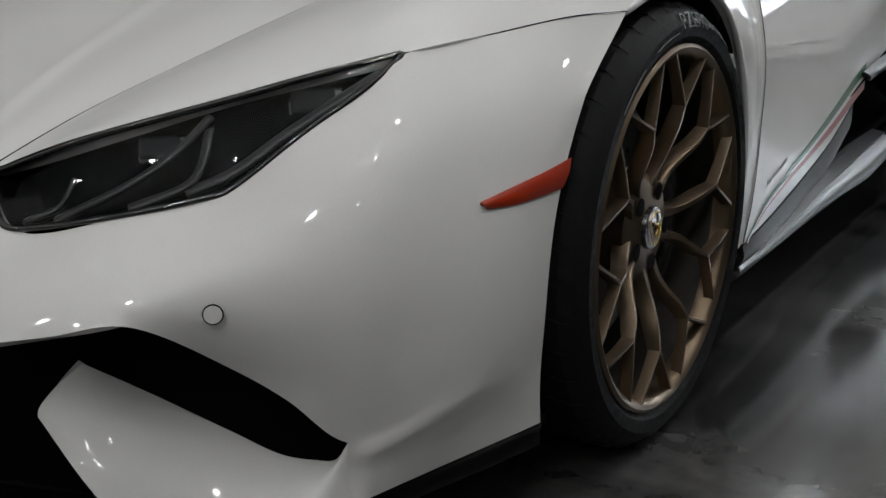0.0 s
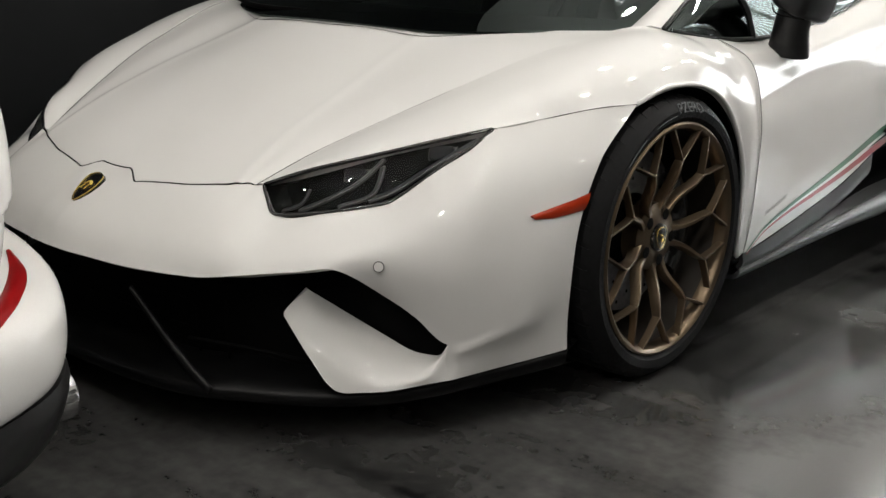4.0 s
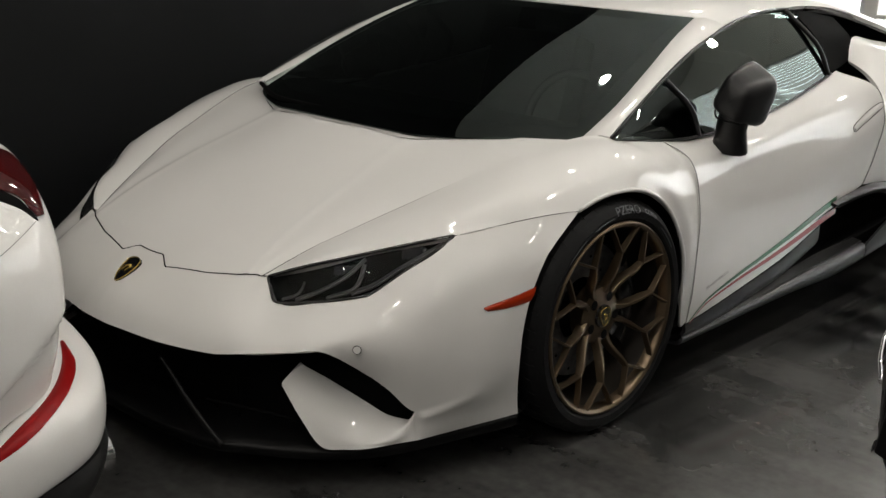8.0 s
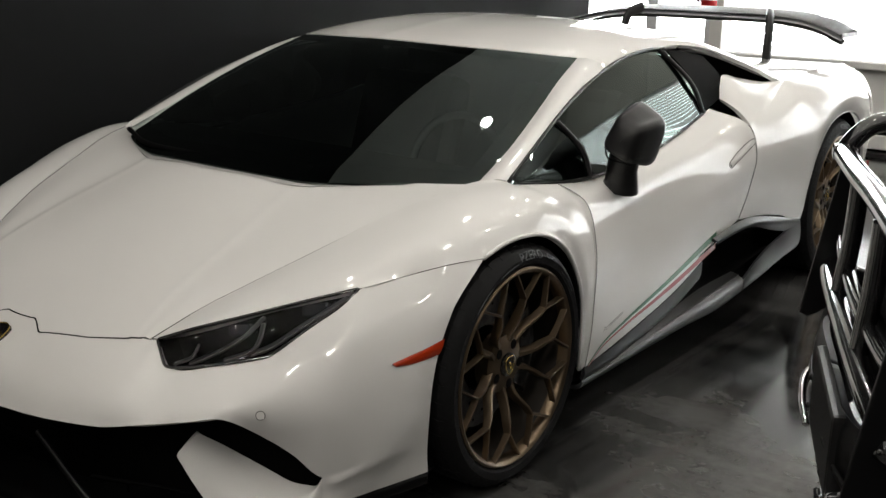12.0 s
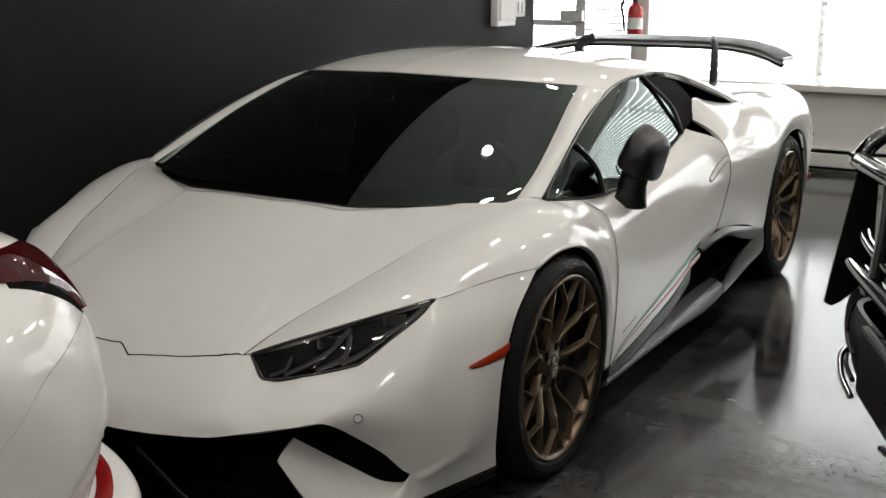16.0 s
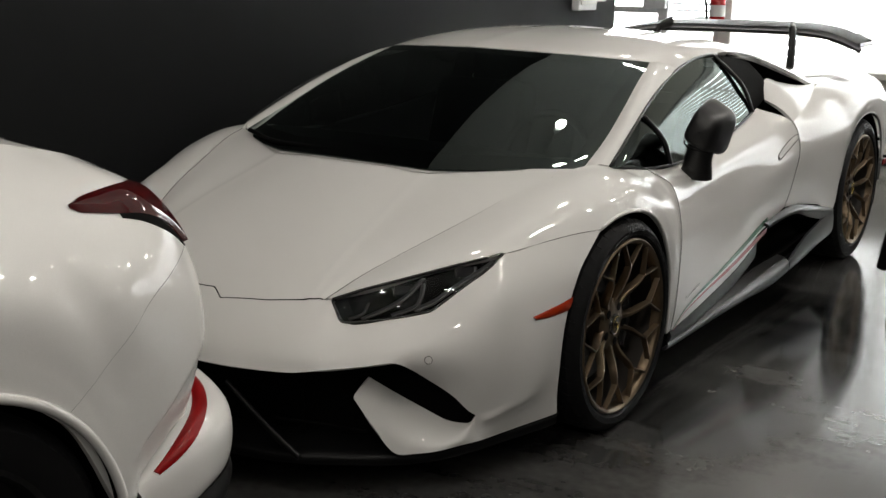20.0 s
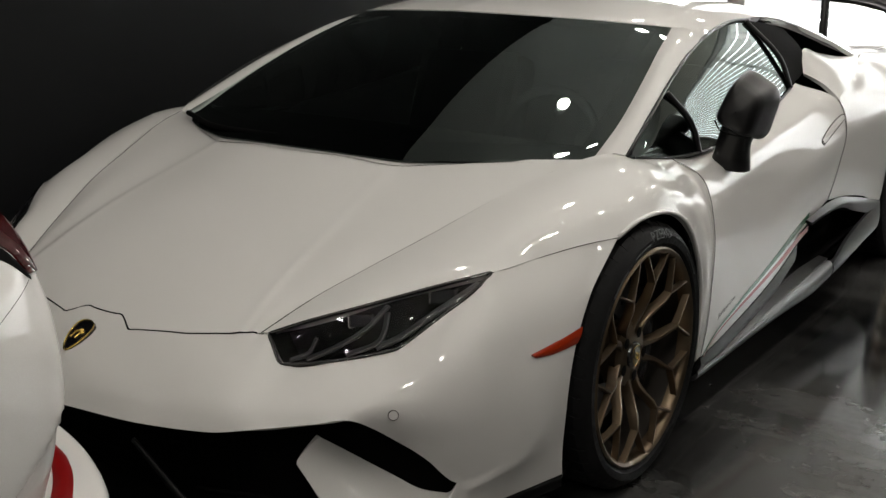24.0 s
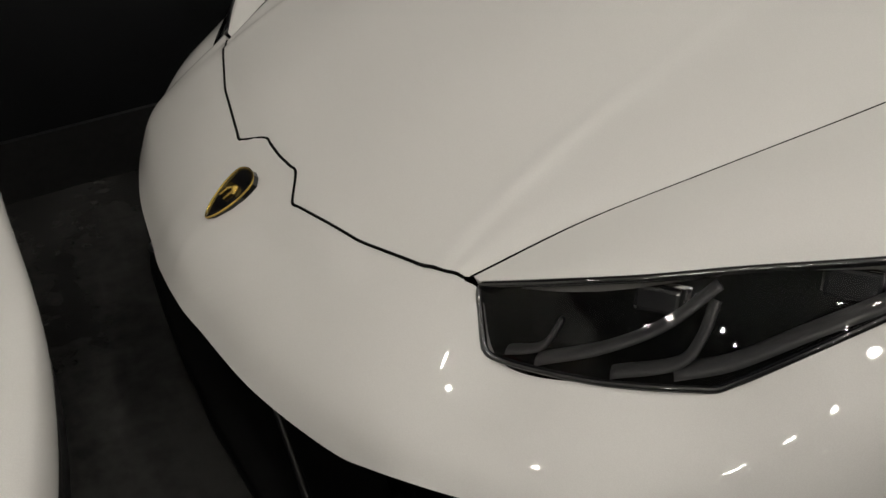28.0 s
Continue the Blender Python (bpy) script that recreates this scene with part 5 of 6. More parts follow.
# mirrors
for sgn in (1, -1):
    m = np.array([sgn, 1, 1])
    fold = np.array([0, 0, 0]) if sgn > 0 else np.array([-0.10, 0.02, -0.07])
    mir = part("wing_mirror", make("wing_mirror", [], [], None), None, car, "satin black wing mirror on a thick stalk")
    # rim of the shell: a rounded four-cornered outline, drawn in to a blunt nose
    corners = [np.array(q) + fold for q in ((0.876, 0.690, 0.957), (0.978, 0.692, 0.897), (0.945, 0.672, 0.758), (0.822, 0.655, 0.818))]
    ring = []
    for i in range(4):
        a, b = corners[i], corners[(i + 1) % 4]
        ring += [a * 0.88 + b * 0.12, a * 0.5 + b * 0.5 + (0.5 * (a + b) - sum(corners) / 4) * 0.06, a * 0.12 + b * 0.88]
    ring = spl(ring, 41, closed=True)
    mid = ring.mean(0)
    rows = []
    for s, d in ((0.02, 0.132), (0.45, 0.130), (0.64, 0.124), (0.74, 0.112), (0.83, 0.085), (0.93, 0.045), (1.0, 0.012), (0.985, 0.0), (0.93, -0.002)):
        rows.append(mid + (ring - mid) * s + np.array([0.010, -d, -0.008 * (1 - s)]))
    g = np.array(rows) * m
    verts, faces = list(g.reshape(-1, 3)), grid_faces(*g.shape[:2])
    me = make("shell", verts, faces, SATIN)
    bm = bmesh.new()
    bm.from_mesh(me)
    bmesh.ops.remove_doubles(bm, verts=bm.verts, dist=0.0005)
    bmesh.ops.recalc_face_normals(bm, faces=bm.faces)
    bm.to_mesh(me)
    bm.free()
    part("shell", me, SATIN, mir)
    part("mirror_glass", make("mirror_glass", list(g[-1][:-1] - (0, 0.002, 0)), [tuple(range(40))], CHROME, False), CHROME, mir, "mirror glass")
    sweep("stalk", [(sgn * 0.876, 0.632, 0.690), (sgn * 0.881, 0.628, 0.718), (sgn * 0.890, 0.612, 0.758), (sgn * 0.904, 0.600, 0.800)], [0.058, 0.050, 0.047, 0.047], SATIN, mir, sides=14, flat=0.8, up=(0, 1, 0))
    sweep("mirror_seam", [(sgn * 0.835, 0.60, 0.815), (sgn * 0.88, 0.545, 0.795), (sgn * 0.95, 0.55, 0.785)], 0.002, GAP, mir, sides=5)

# rear wing
wing = part("rear_wing", make("rear_wing", [], [], None), None, car, "black carbon rear wing with grey leading strip")
span = [(-0.735, 3.04, 1.008), (-0.58, 3.13, 1.052), (-0.42, 3.17, 1.074), (0.0, 3.19, 1.080), (0.42, 3.17, 1.074), (0.58, 3.13, 1.052), (0.735, 3.04, 1.008)]


def wing_rows(pts, chord, thick, dy, dz):
    line = spl(pts, 60)
    rows = []
    for w in np.linspace(0, 2 * math.pi, 17):
        c, s = math.cos(w), math.sin(w)
        rows.append(line + np.array([0, dy + chord * 0.5 * (1 - c), dz + thick * s * (0.4 + 0.6 * math.sin(w / 2)) + 0.008 * (1 - c)]))
    return np.array(rows)


g = wing_rows(span, 0.24, 0.012, 0, 0.002)
part("main_plane", make("main_plane", g.reshape(-1, 3), grid_faces(17, 60), BLACK), BLACK, wing)
g = wing_rows(span, 0.06, 0.007, 0.008, -0.036)
part("lower_plane", make("lower_plane", g.reshape(-1, 3), grid_faces(17, 60), BLACK), BLACK, wing)
g = wing_rows(span, 0.05, 0.006, 0.006, -0.019)
part("lower_strip", make("lower_strip", g.reshape(-1, 3), grid_faces(17, 60), ALU), ALU, wing, "pale grey strip under the leading edge")
for sgn in (1, -1):
    sweep("strut", [(sgn * 0.395, 3.02, 0.875), (sgn * 0.392, 3.03, 0.98), (sgn * 0.380, 3.06, 1.062), (sgn * 0.350, 3.14, 1.092)], [0.034, 0.032, 0.030, 0.032], SATIN, wing, sides=10, flat=0.6, up=(1, 0, 0))
    part("end_plate", box_bm((0.008, 0.24, 0.022), (sgn * 0.737, 3.16, 1.012), 0.003, None), CARBON, wing)
    # tail lamps
    sweep("tail_lamp", [(sgn * 0.86, 3.22, 0.62), (sgn * 0.72, 3.40, 0.66), (sgn * 0.50, 3.47, 0.68)], 0.03, RED, car, sides=8, flat=0.7)
part("rear_reflector", box_bm((0.006, 0.05, 0.03), (0.905, 3.10, 0.42), 0.002), REDBRIGHT, car, "small red reflector")


# ---- wheels ----
def wheel(name, x, y, z, r_tyre, width, sgn, phase):
    """A twenty-inch wheel: tyre with tread grooves and lettering, ten Y spokes, disc and caliper."""
    w = part(name, make(name, [], [], None), None, car, "bronze ten-spoke forged wheel with low black tyre")
    rr = 0.2665
    out = x * sgn          # outer face of the rim
    c = np.array([0, y, z])
    h = width
    prof = [(out - 0.012 * sgn, rr - 0.004), (out + 0.004 * sgn, rr + 0.012), (out + 0.006 * sgn, rr + 0.030), (out - 0.004 * sgn, r_tyre - 0.016), (out - 0.020 * sgn, r_tyre - 0.004), (out - 0.045 * sgn, r_tyre)]
    for k in range(1, 4):
        gx = out - sgn * (0.045 + (h - 0.09) * k / 4)
        prof += [(gx + 0.005 * sgn, r_tyre), (gx + 0.004 * sgn, r_tyre - 0.006), (gx - 0.004 * sgn, r_tyre - 0.006), (gx - 0.005 * sgn, r_tyre)]
    prof += [(out - sgn * (h - 0.045), r_tyre), (out - sgn * (h - 0.015), r_tyre - 0.008), (out - sgn * h, r_tyre - 0.03), (out - sgn * h, rr), (out - sgn * (h - 0.02), rr - 0.02)]
    tyre = lathe("tyre", prof, TYRE, w, c, steps=96)
    # shoulder blocks of the tread
    verts, faces = [], []
    nblk = 44
    for k in range(nblk):
        a0, a1 = 2 * math.pi * (k + 0.12) / nblk, 2 * math.pi * (k + 0.88) / nblk
        base = len(verts)
        for a, sk in ((a0, 0.0), (a1, 0.0)):
            for dx, rad in ((0.010, r_tyre - 0.010), (0.024, r_tyre - 0.001), (0.060, r_tyre + 0.0012), (0.062, r_tyre - 0.004)):
                aa = a + 0.05 * (dx / 0.06)
                verts.append(c + np.array([out - sgn * dx, rad * math.sin(aa), rad * math.cos(aa)]))
        for i in range(3):
            faces.append((base + i, base + i + 1, base + 5 + i, base + 4 + i))
        faces += [(base, base + 3, base + 2, base + 1), (base + 4, base + 5, base + 6, base + 7)]
    part("tread", make("tread", verts, faces, TYRE, False), TYRE, tyre)
    # barrel, its bronze darkened for the shade inside, and lip
    rim = lathe("rim", [(out - 0.030 * sgn, rr - 0.018), (out - 0.006 * sgn, rr - 0.014), (out + 0.000 * sgn, rr - 0.009), (out + 0.003 * sgn, rr - 0.003), (out - 0.001 * sgn, rr + 0.002), (out - 0.02 * sgn, rr), (out - 0.030 * sgn, rr - 0.002)], BRONZE, w, c, steps=96, closed=True)
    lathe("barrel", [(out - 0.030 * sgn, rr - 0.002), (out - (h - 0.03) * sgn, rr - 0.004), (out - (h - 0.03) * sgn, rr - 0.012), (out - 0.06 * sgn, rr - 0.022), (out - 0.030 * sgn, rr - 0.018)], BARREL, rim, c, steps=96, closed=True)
    hub_x = out - 0.038 * sgn
    lathe("hub", [(hub_x, 0.0), (hub_x, 0.030), (hub_x - 0.002 * sgn, 0.060), (hub_x - 0.010 * sgn, 0.078), (hub_x - 0.045 * sgn, 0.084), (hub_x - 0.06 * sgn, 0.0)], BRONZE, w, c, steps=48)

    def rot(v, a):
        ca, sa = math.cos(a), math.sin(a)
        return np.array([v[0], v[1] * ca + v[2] * sa, -v[1] * sa + v[2] * ca])

    # one Y spoke: bars with a narrow crest and a wide foot
    def bar(pts, crest, foot, depth):
        n = 14
        p = spl([(px * sgn, py, pz) for px, py, pz in pts], n)
        p[:, 0] += out
        cr, ft, dp = (np.interp(np.linspace(0, 1, n), np.linspace(0, 1, len(q)), q) for q in (crest, foot, depth))
        vs, fs = [], []
        for i in range(n):
            tg = p[min(i + 1, n - 1)] - p[max(i - 1, 0)]
            s = np.cross((sgn, 0, 0), tg)
            s /= np.linalg.norm(s)
            for o, d in ((-ft[i], dp[i]), (-cr[i], 0.004), (-cr[i] * 0.7, 0.0), (cr[i] * 0.7, 0.0), (cr[i], 0.004), (ft[i], dp[i])):
                vs.append(p[i] + s * o - np.array([d * sgn, 0, 0]))
            if i:
                for k in range(5):
                    fs.append(((i - 1) * 6 + k, (i - 1) * 6 + k + 1, i * 6 + k + 1, i * 6 + k))
                fs.append(((i - 1) * 6 + 5, (i - 1) * 6, i * 6, i * 6 + 5))
        fs += [tuple(range(6)), tuple((n - 1) * 6 + k for k in range(5, -1, -1))]
        return vs, fs

    def spoke_pieces(lean):
        """Stem and two branches; at the hub the stems lean together in pairs round the bolt holes."""
        return [
            bar([(-0.043, 0.004 * lean, 0.040), (-0.040, -0.003 * lean, 0.066), (-0.033, -0.009 * lean, 0.092), (-0.020, -0.008 * lean, 0.122), (-0.008, -0.002 * lean, 0.152), (-0.002, 0.0, 0.184)], [0.0100, 0.0080, 0.0062, 0.0052, 0.0044, 0.0036], [0.0140, 0.0110, 0.0092, 0.0080, 0.0068, 0.0052], [0.020, 0.024, 0.026, 0.026, 0.024, 0.018]),
            bar([(-0.002, 0.0, 0.181), (-0.001, 0.028, 0.214), (-0.001, 0.059, 0.2515)], [0.0030, 0.0026, 0.0036], [0.0044, 0.0038, 0.0050], [0.018, 0.016, 0.016]),
            bar([(-0.002, 0.0, 0.181), (-0.001, -0.028, 0.214), (-0.001, -0.059, 0.2515)], [0.0030, 0.0026, 0.0036], [0.0044, 0.0038, 0.0050], [0.018, 0.016, 0.016]),
        ]

    for k in range(10):
        a = radians(phase) * sgn + 2 * math.pi * k / 10
        verts, faces = [], []
        for vs, fs in spoke_pieces(1 if k % 2 else -1):
            b = len(verts)
            verts += [rot(v, a) + c for v in vs]
            faces += [tuple(b + i for i in f) for f in fs]
        me = make("spoke", verts, faces, BRONZE, False)
        bm = bmesh.new()
        bm.from_mesh(me)
        bmesh.ops.recalc_face_normals(bm, faces=bm.faces)
        bm.to_mesh(me)
        bm.free()
        me.shade_smooth()
        me.set_sharp_from_angle(angle=radians(40))
        part("spoke", me, BRONZE, w)
    for k in range(5):
        a = radians(phase + 18) * sgn + 2 * math.pi * k / 5
        q = c + rot(np.array([hub_x - 0.001 * sgn, 0, 0.056]), a)
        lathe("bolt_hole", [(hub_x + 0.0015 * sgn, 0.0135), (hub_x + 0.0020 * sgn, 0.012), (hub_x + 0.001 * sgn, 0.0)], GAP, w, np.array([0, q[1], q[2]]), steps=20)
    cap = lathe("centre_cap", [(hub_x + 0.000 * sgn, 0.033), (hub_x + 0.006 * sgn, 0.031), (hub_x + 0.008 * sgn, 0.0)], GLOSSBLACK, w, c, steps=36)
    sweep("cap_shield", [c + np.array([hub_x + 0.0095 * sgn, px * 0.75, pz * 0.62]) for px, pz in SHIELD], 0.0014, GOLD, cap, closed=True, n=48, sides=5)
    sweep("cap_motif", [c + np.array([hub_x + 0.010 * sgn, a, b]) for a, b in ((-0.006, 0.008), (0.002, 0.004), (0.006, -0.002), (0.0, -0.010))], 0.003, GOLD, cap, sides=6)
    disc_x = out - 0.115 * sgn
    lathe("brake_disc", [(disc_x, 0.09), (disc_x, 0.190), (disc_x - 0.034 * sgn, 0.190), (disc_x - 0.034 * sgn, 0.09)], DISC, w, c, steps=64, closed=True)
    rows = []
    for rad, off in ((0.135, 0.028), (0.150, 0.045), (0.185, 0.048), (0.205, 0.028)):
        rows.append([(disc_x + off * sgn, y + rad * math.sin(radians(a)), z + rad * math.cos(radians(a))) for a in range(48, 133, 12)])
    sheet("caliper", loft(rows, 20, 10), CALIPER, w, "gloss black brake caliper", ref=(0, y, z), flange=0.04)
    # black disc added to stand in for the dark behind the brake
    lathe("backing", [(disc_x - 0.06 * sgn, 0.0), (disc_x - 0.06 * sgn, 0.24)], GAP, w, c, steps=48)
    for k in range(26):
        a = 2 * math.pi * k / 26
        q = c + rot(np.array([disc_x + 0.0005 * sgn, 0, 0.125 + 0.045 * ((k * 7) % 3) / 2]), a)
        lathe("disc_hole", [(q[0] + 0.001 * sgn, 0.0045), (q[0] + 0.001 * sgn, 0.0)], GAP, w, np.array([0, q[1], q[2]]), steps=8)
    # sidewall lettering
    for body, size, mid in (("PZERO", 0.030, 6), ("CORSA", 0.018, 27)):
        me = text_mesh(body, size, 0.0006)
        rad0 = (rr + r_tyre) / 2 + 0.004
        for v in me.vertices:
            a = radians(mid) + v.co.x * 1.15 / rad0
            rad = rad0 + v.co.y
            f = (rad - rr - 0.030) / max(r_tyre - 0.016 - rr - 0.030, 1e-3)
            fx = 0.0062 - 0.010 * max(0.0, min(1.0, f))
            v.co = (out + (fx + 0.0016 + v.co.z) * sgn, y + sgn * rad * math.sin(a) * sgn, z + rad * math.cos(a))
        part("lettering", me, TYREMARK, tyre, "raised grey tyre lettering")
    for a0, a1 in ((-22, -6), (-46, -30), (40, 58)):
        sweep("lettering_bar", [(out + 0.0055 * sgn, y + (rr + 0.021) * math.sin(radians(a)), z + (rr + 0.021) * math.cos(radians(a))) for a in np.linspace(a0, a1, 6)], 0.0018, TYREMARK, tyre, sides=4, flat=0.4)
    return w


wheel("front_wheel", 0.940, 0.005, 0.326, 0.326, 0.235, 1, 8.4)
wheel("front_wheel", 0.880, 0.005, 0.326, 0.326, 0.235, -1, 8.4)
wheel("rear_wheel", 0.912, 2.62, 0.344, 0.344, 0.295, 1, 10)
wheel("rear_wheel", 0.912, 2.62, 0.344, 0.344, 0.295, -1, 10)

# the flank beside the wall stands a little closer to the middle
for ob in car.children_recursive:
    if ob.type == "MESH" and not ob.name.startswith("front_wheel") and (ob.parent is car or not ob.parent.name.startswith("front_wheel")):
        if ob.parent.parent is not None and ob.parent.parent.name.startswith("front_wheel"):
            continue
        for v in ob.data.vertices:
            if v.co.x < -0.42:
                k = float(np.interp(v.co.y, (-0.85, -0.58, -0.30, 0.0, 0.5), (0.92, 0.80, 0.80, 0.92, 1.0)))
                v.co.x = -0.42 + (v.co.x + 0.42) * k

# ---- the white coupe parked nose away, tail towards the sports car ----
coupe = thing("white_coupe", "satin pearl white coupe seen from its rear corner", "car")
SIDE = [
    [(-0.250, -5.62, 0.62), (-0.250, -5.66, 0.56), (-0.250, -5.68, 0.48), (-0.250, -5.66, 0.35), (-0.250, -5.60, 0.20)],
    [(0.350, -5.48, 0.68), (0.430, -5.52, 0.60), (0.450, -5.54, 0.49), (0.450, -5.52, 0.35), (0.420, -5.46, 0.20)],
    [(0.550, -5.00, 0.82), (0.640, -5.00, 0.74), (0.700, -5.00, 0.60), (0.700, -5.00, 0.40), (0.680, -5.00, 0.20)],
    [(0.590, -4.30, 0.93), (0.670, -4.30, 0.84), (0.720, -4.30, 0.68), (0.725, -4.30, 0.42), (0.710, -4.30, 0.20)],
    [(0.632, -3.41, 1.04), (0.692, -3.41, 0.914), (0.732, -3.41, 0.7), (0.732, -3.41, 0.4), (0.712, -3.41, 0.2)],
    [(0.492, -2.61, 1.09), (0.632, -2.61, 0.974), (0.722, -2.61, 0.8), (0.727, -2.61, 0.55), (0.712, -2.61, 0.25)],
    [(0.452, -2.06, 1.08), (0.612, -2.06, 0.974), (0.727, -2.06, 0.83), (0.737, -2.06, 0.74), (0.734, -2.06, 0.685)],
    [(0.412, -1.81, 1.05), (0.592, -1.81, 0.954), (0.727, -1.81, 0.8), (0.737, -1.81, 0.66), (0.732, -1.81, 0.575)],
    [(0.392, -1.66, 1.02), (0.562, -1.66, 0.939), (0.712, -1.66, 0.79), (0.722, -1.66, 0.56), (0.714, -1.67, 0.34)],
    [(0.384, -1.590, 1.000), (0.556, -1.580, 0.931), (0.692, -1.580, 0.785), (0.712, -1.600, 0.520), (0.702, -1.615, 0.390)],
    [(0.376, -1.524, 0.985), (0.548, -1.501, 0.924), (0.664, -1.498, 0.780), (0.696, -1.516, 0.555), (0.680, -1.528, 0.435)],
    [(0.332, -1.431, 0.952), (0.472, -1.387, 0.896), (0.600, -1.378, 0.760), (0.634, -1.388, 0.565), (0.612, -1.405, 0.450)],
    [(0.280, -1.374, 0.932), (0.354, -1.322, 0.876), (0.452, -1.302, 0.740), (0.480, -1.316, 0.570), (0.462, -1.326, 0.460)],
    [(0.095, -1.330, 0.918), (0.115, -1.280, 0.857), (0.150, -1.250, 0.720), (0.160, -1.258, 0.585), (0.160, -1.262, 0.480)],
    [(-0.246, -1.336, 0.913), (-0.244, -1.287, 0.852), (-0.241, -1.258, 0.720), (-0.241, -1.265, 0.585), (-0.241, -1.262, 0.480)],
]


def far_side(g):
    """The same panel on the coupe's other flank."""
    q = np.array(g, float)
    q[..., 0] = -0.25 - (q[..., 0] + 0.25) * 0.82
    return q


def pocket(g):
    """A sunken field over the rear reflector, under a slanting edge."""
    nv = normals(g)
    nv *= np.sign((nv * (g - np.array((0, -2.2, 0.4)))).sum(-1, keepdims=True))
    y, z = g[..., 1], g[..., 2]
    a = np.clip((np.minimum(0.475 + 0.57 * (y + 1.61), 0.61) - z) / 0.016, 0, 1)
    b = np.clip((y + 1.645) / 0.03, 0, 1)
    return g - nv * (0.013 * a * a * (3 - 2 * a) * b * b * (3 - 2 * b))[..., None]


cg = pocket(loft(SIDE, 150, 260))
sheet("body", [cg, far_side(loft(SIDE, 40, 110))], PEARL, coupe, core=(-0.25, -2.8, 0.4))
# rear deck and roof
DECK = [[(-0.25, -5.62, 0.62), (0.35, -5.48, 0.68), (0.55, -5.0, 0.82), (0.59, -4.3, 0.93), (0.632, -3.41, 1.04), (0.492, -2.61, 1.09), (0.452, -2.06, 1.08), (0.412, -1.81, 1.05), (0.392, -1.66, 1.02), (0.376, -1.524, 0.985), (0.332, -1.431, 0.952), (0.280, -1.374, 0.932), (0.095, -1.330, 0.918), (-0.246, -1.336, 0.913)],
        [(-0.25, -5.61, 0.625), (0.1, -5.46, 0.73), (0.2, -5.0, 0.88), (0.2, -4.3, 1.0), (0.2, -3.388, 1.24), (0.1, -2.588, 1.22), (0.05, -2.038, 1.15), (0.0, -1.788, 1.09), (0.0, -1.638, 1.05), (0.0, -1.508, 1.005), (-0.02, -1.408, 0.97), (-0.05, -1.366, 0.943), (-0.1, -1.354, 0.928), (-0.25, -1.338, 0.915)],
        [(-0.25, -5.6, 0.63), (-0.25, -5.45, 0.74), (-0.25, -5.0, 0.89), (-0.25, -4.3, 1.02), (-0.25, -3.388, 1.27), (-0.25, -2.588, 1.24), (-0.25, -2.038, 1.16), (-0.25, -1.788, 1.1), (-0.25, -1.638, 1.06), (-0.25, -1.508, 1.01), (-0.25, -1.408, 0.972), (-0.25, -1.366, 0.944), (-0.25, -1.354, 0.928), (-0.25, -1.338, 0.915)]]
deck = loft(DECK, 110, 20)
sheet("rear_deck", [deck, far_side(deck)], PEARL, coupe, core=(-0.25, -2.8, 0.4))
for nm, y0, y1 in (("windscreen", -4.25, -3.55), ("rear_window", -2.95, -2.25)):
    decal(nm, deck, [(0.42, y0, 1.1), (-0.9, y0, 1.1)], [(0.36, y1, 1.2), (-0.85, y1, 1.2)], GLOSSBLACK, coupe, "dark tinted glass", lift=0.002, bulge=0.002, n=24, k=14, core=(-0.25, -2.8, 0.4))
# lower bumper step
BUMP = [
    [(0.675, -1.660, 0.375), (0.702, -1.640, 0.372), (0.714, -1.625, 0.330), (0.708, -1.622, 0.262), (0.670, -1.630, 0.250)],
    [(0.655, -1.520, 0.434), (0.696, -1.495, 0.422), (0.711, -1.478, 0.390), (0.701, -1.480, 0.295), (0.660, -1.490, 0.280)],
    [(0.575, -1.405, 0.460), (0.628, -1.378, 0.450), (0.656, -1.347, 0.420), (0.644, -1.347, 0.310), (0.610, -1.375, 0.295)],
    [(0.445, -1.330, 0.474), (0.482, -1.285, 0.466), (0.507, -1.252, 0.432), (0.497, -1.258, 0.318), (0.470, -1.295, 0.305)],
    [(0.150, -1.262, 0.480), (0.168, -1.212, 0.474), (0.174, -1.178, 0.440), (0.170, -1.188, 0.320), (0.165, -1.230, 0.308)],
    [(-0.250, -1.262, 0.480), (-0.250, -1.192, 0.474), (-0.250, -1.165, 0.440), (-0.250, -1.178, 0.320), (-0.250, -1.220, 0.308)],
]
bg = loft(BUMP, 30, 60)
sheet("bumper", [bg, far_side(bg)], PEARL, coupe, core=(-0.25, -2.2, 0.3))
DIFF = [
    [(0.704, -1.650, 0.258), (0.697, -1.496, 0.285), (0.648, -1.345, 0.306), (0.501, -1.252, 0.314), (0.170, -1.182, 0.316), (-0.250, -1.172, 0.316)],
    [(0.710, -1.650, 0.235), (0.705, -1.492, 0.262), (0.652, -1.340, 0.285), (0.503, -1.248, 0.292), (0.170, -1.178, 0.294), (-0.250, -1.168, 0.294)],
    [(0.690, -1.650, 0.175), (0.685, -1.505, 0.190), (0.630, -1.362, 0.205), (0.480, -1.280, 0.210), (0.165, -1.220, 0.210), (-0.250, -1.210, 0.210)],
    [(0.620, -1.650, 0.125), (0.600, -1.530, 0.125), (0.540, -1.430, 0.125), (0.410, -1.370, 0.125), (0.150, -1.330, 0.125), (-0.250, -1.320, 0.125)],
]
sheet("diffuser", loft(DIFF, 50, 14), BLACK, coupe, "black lower diffuser", core=(0, -2.2, 0.4))


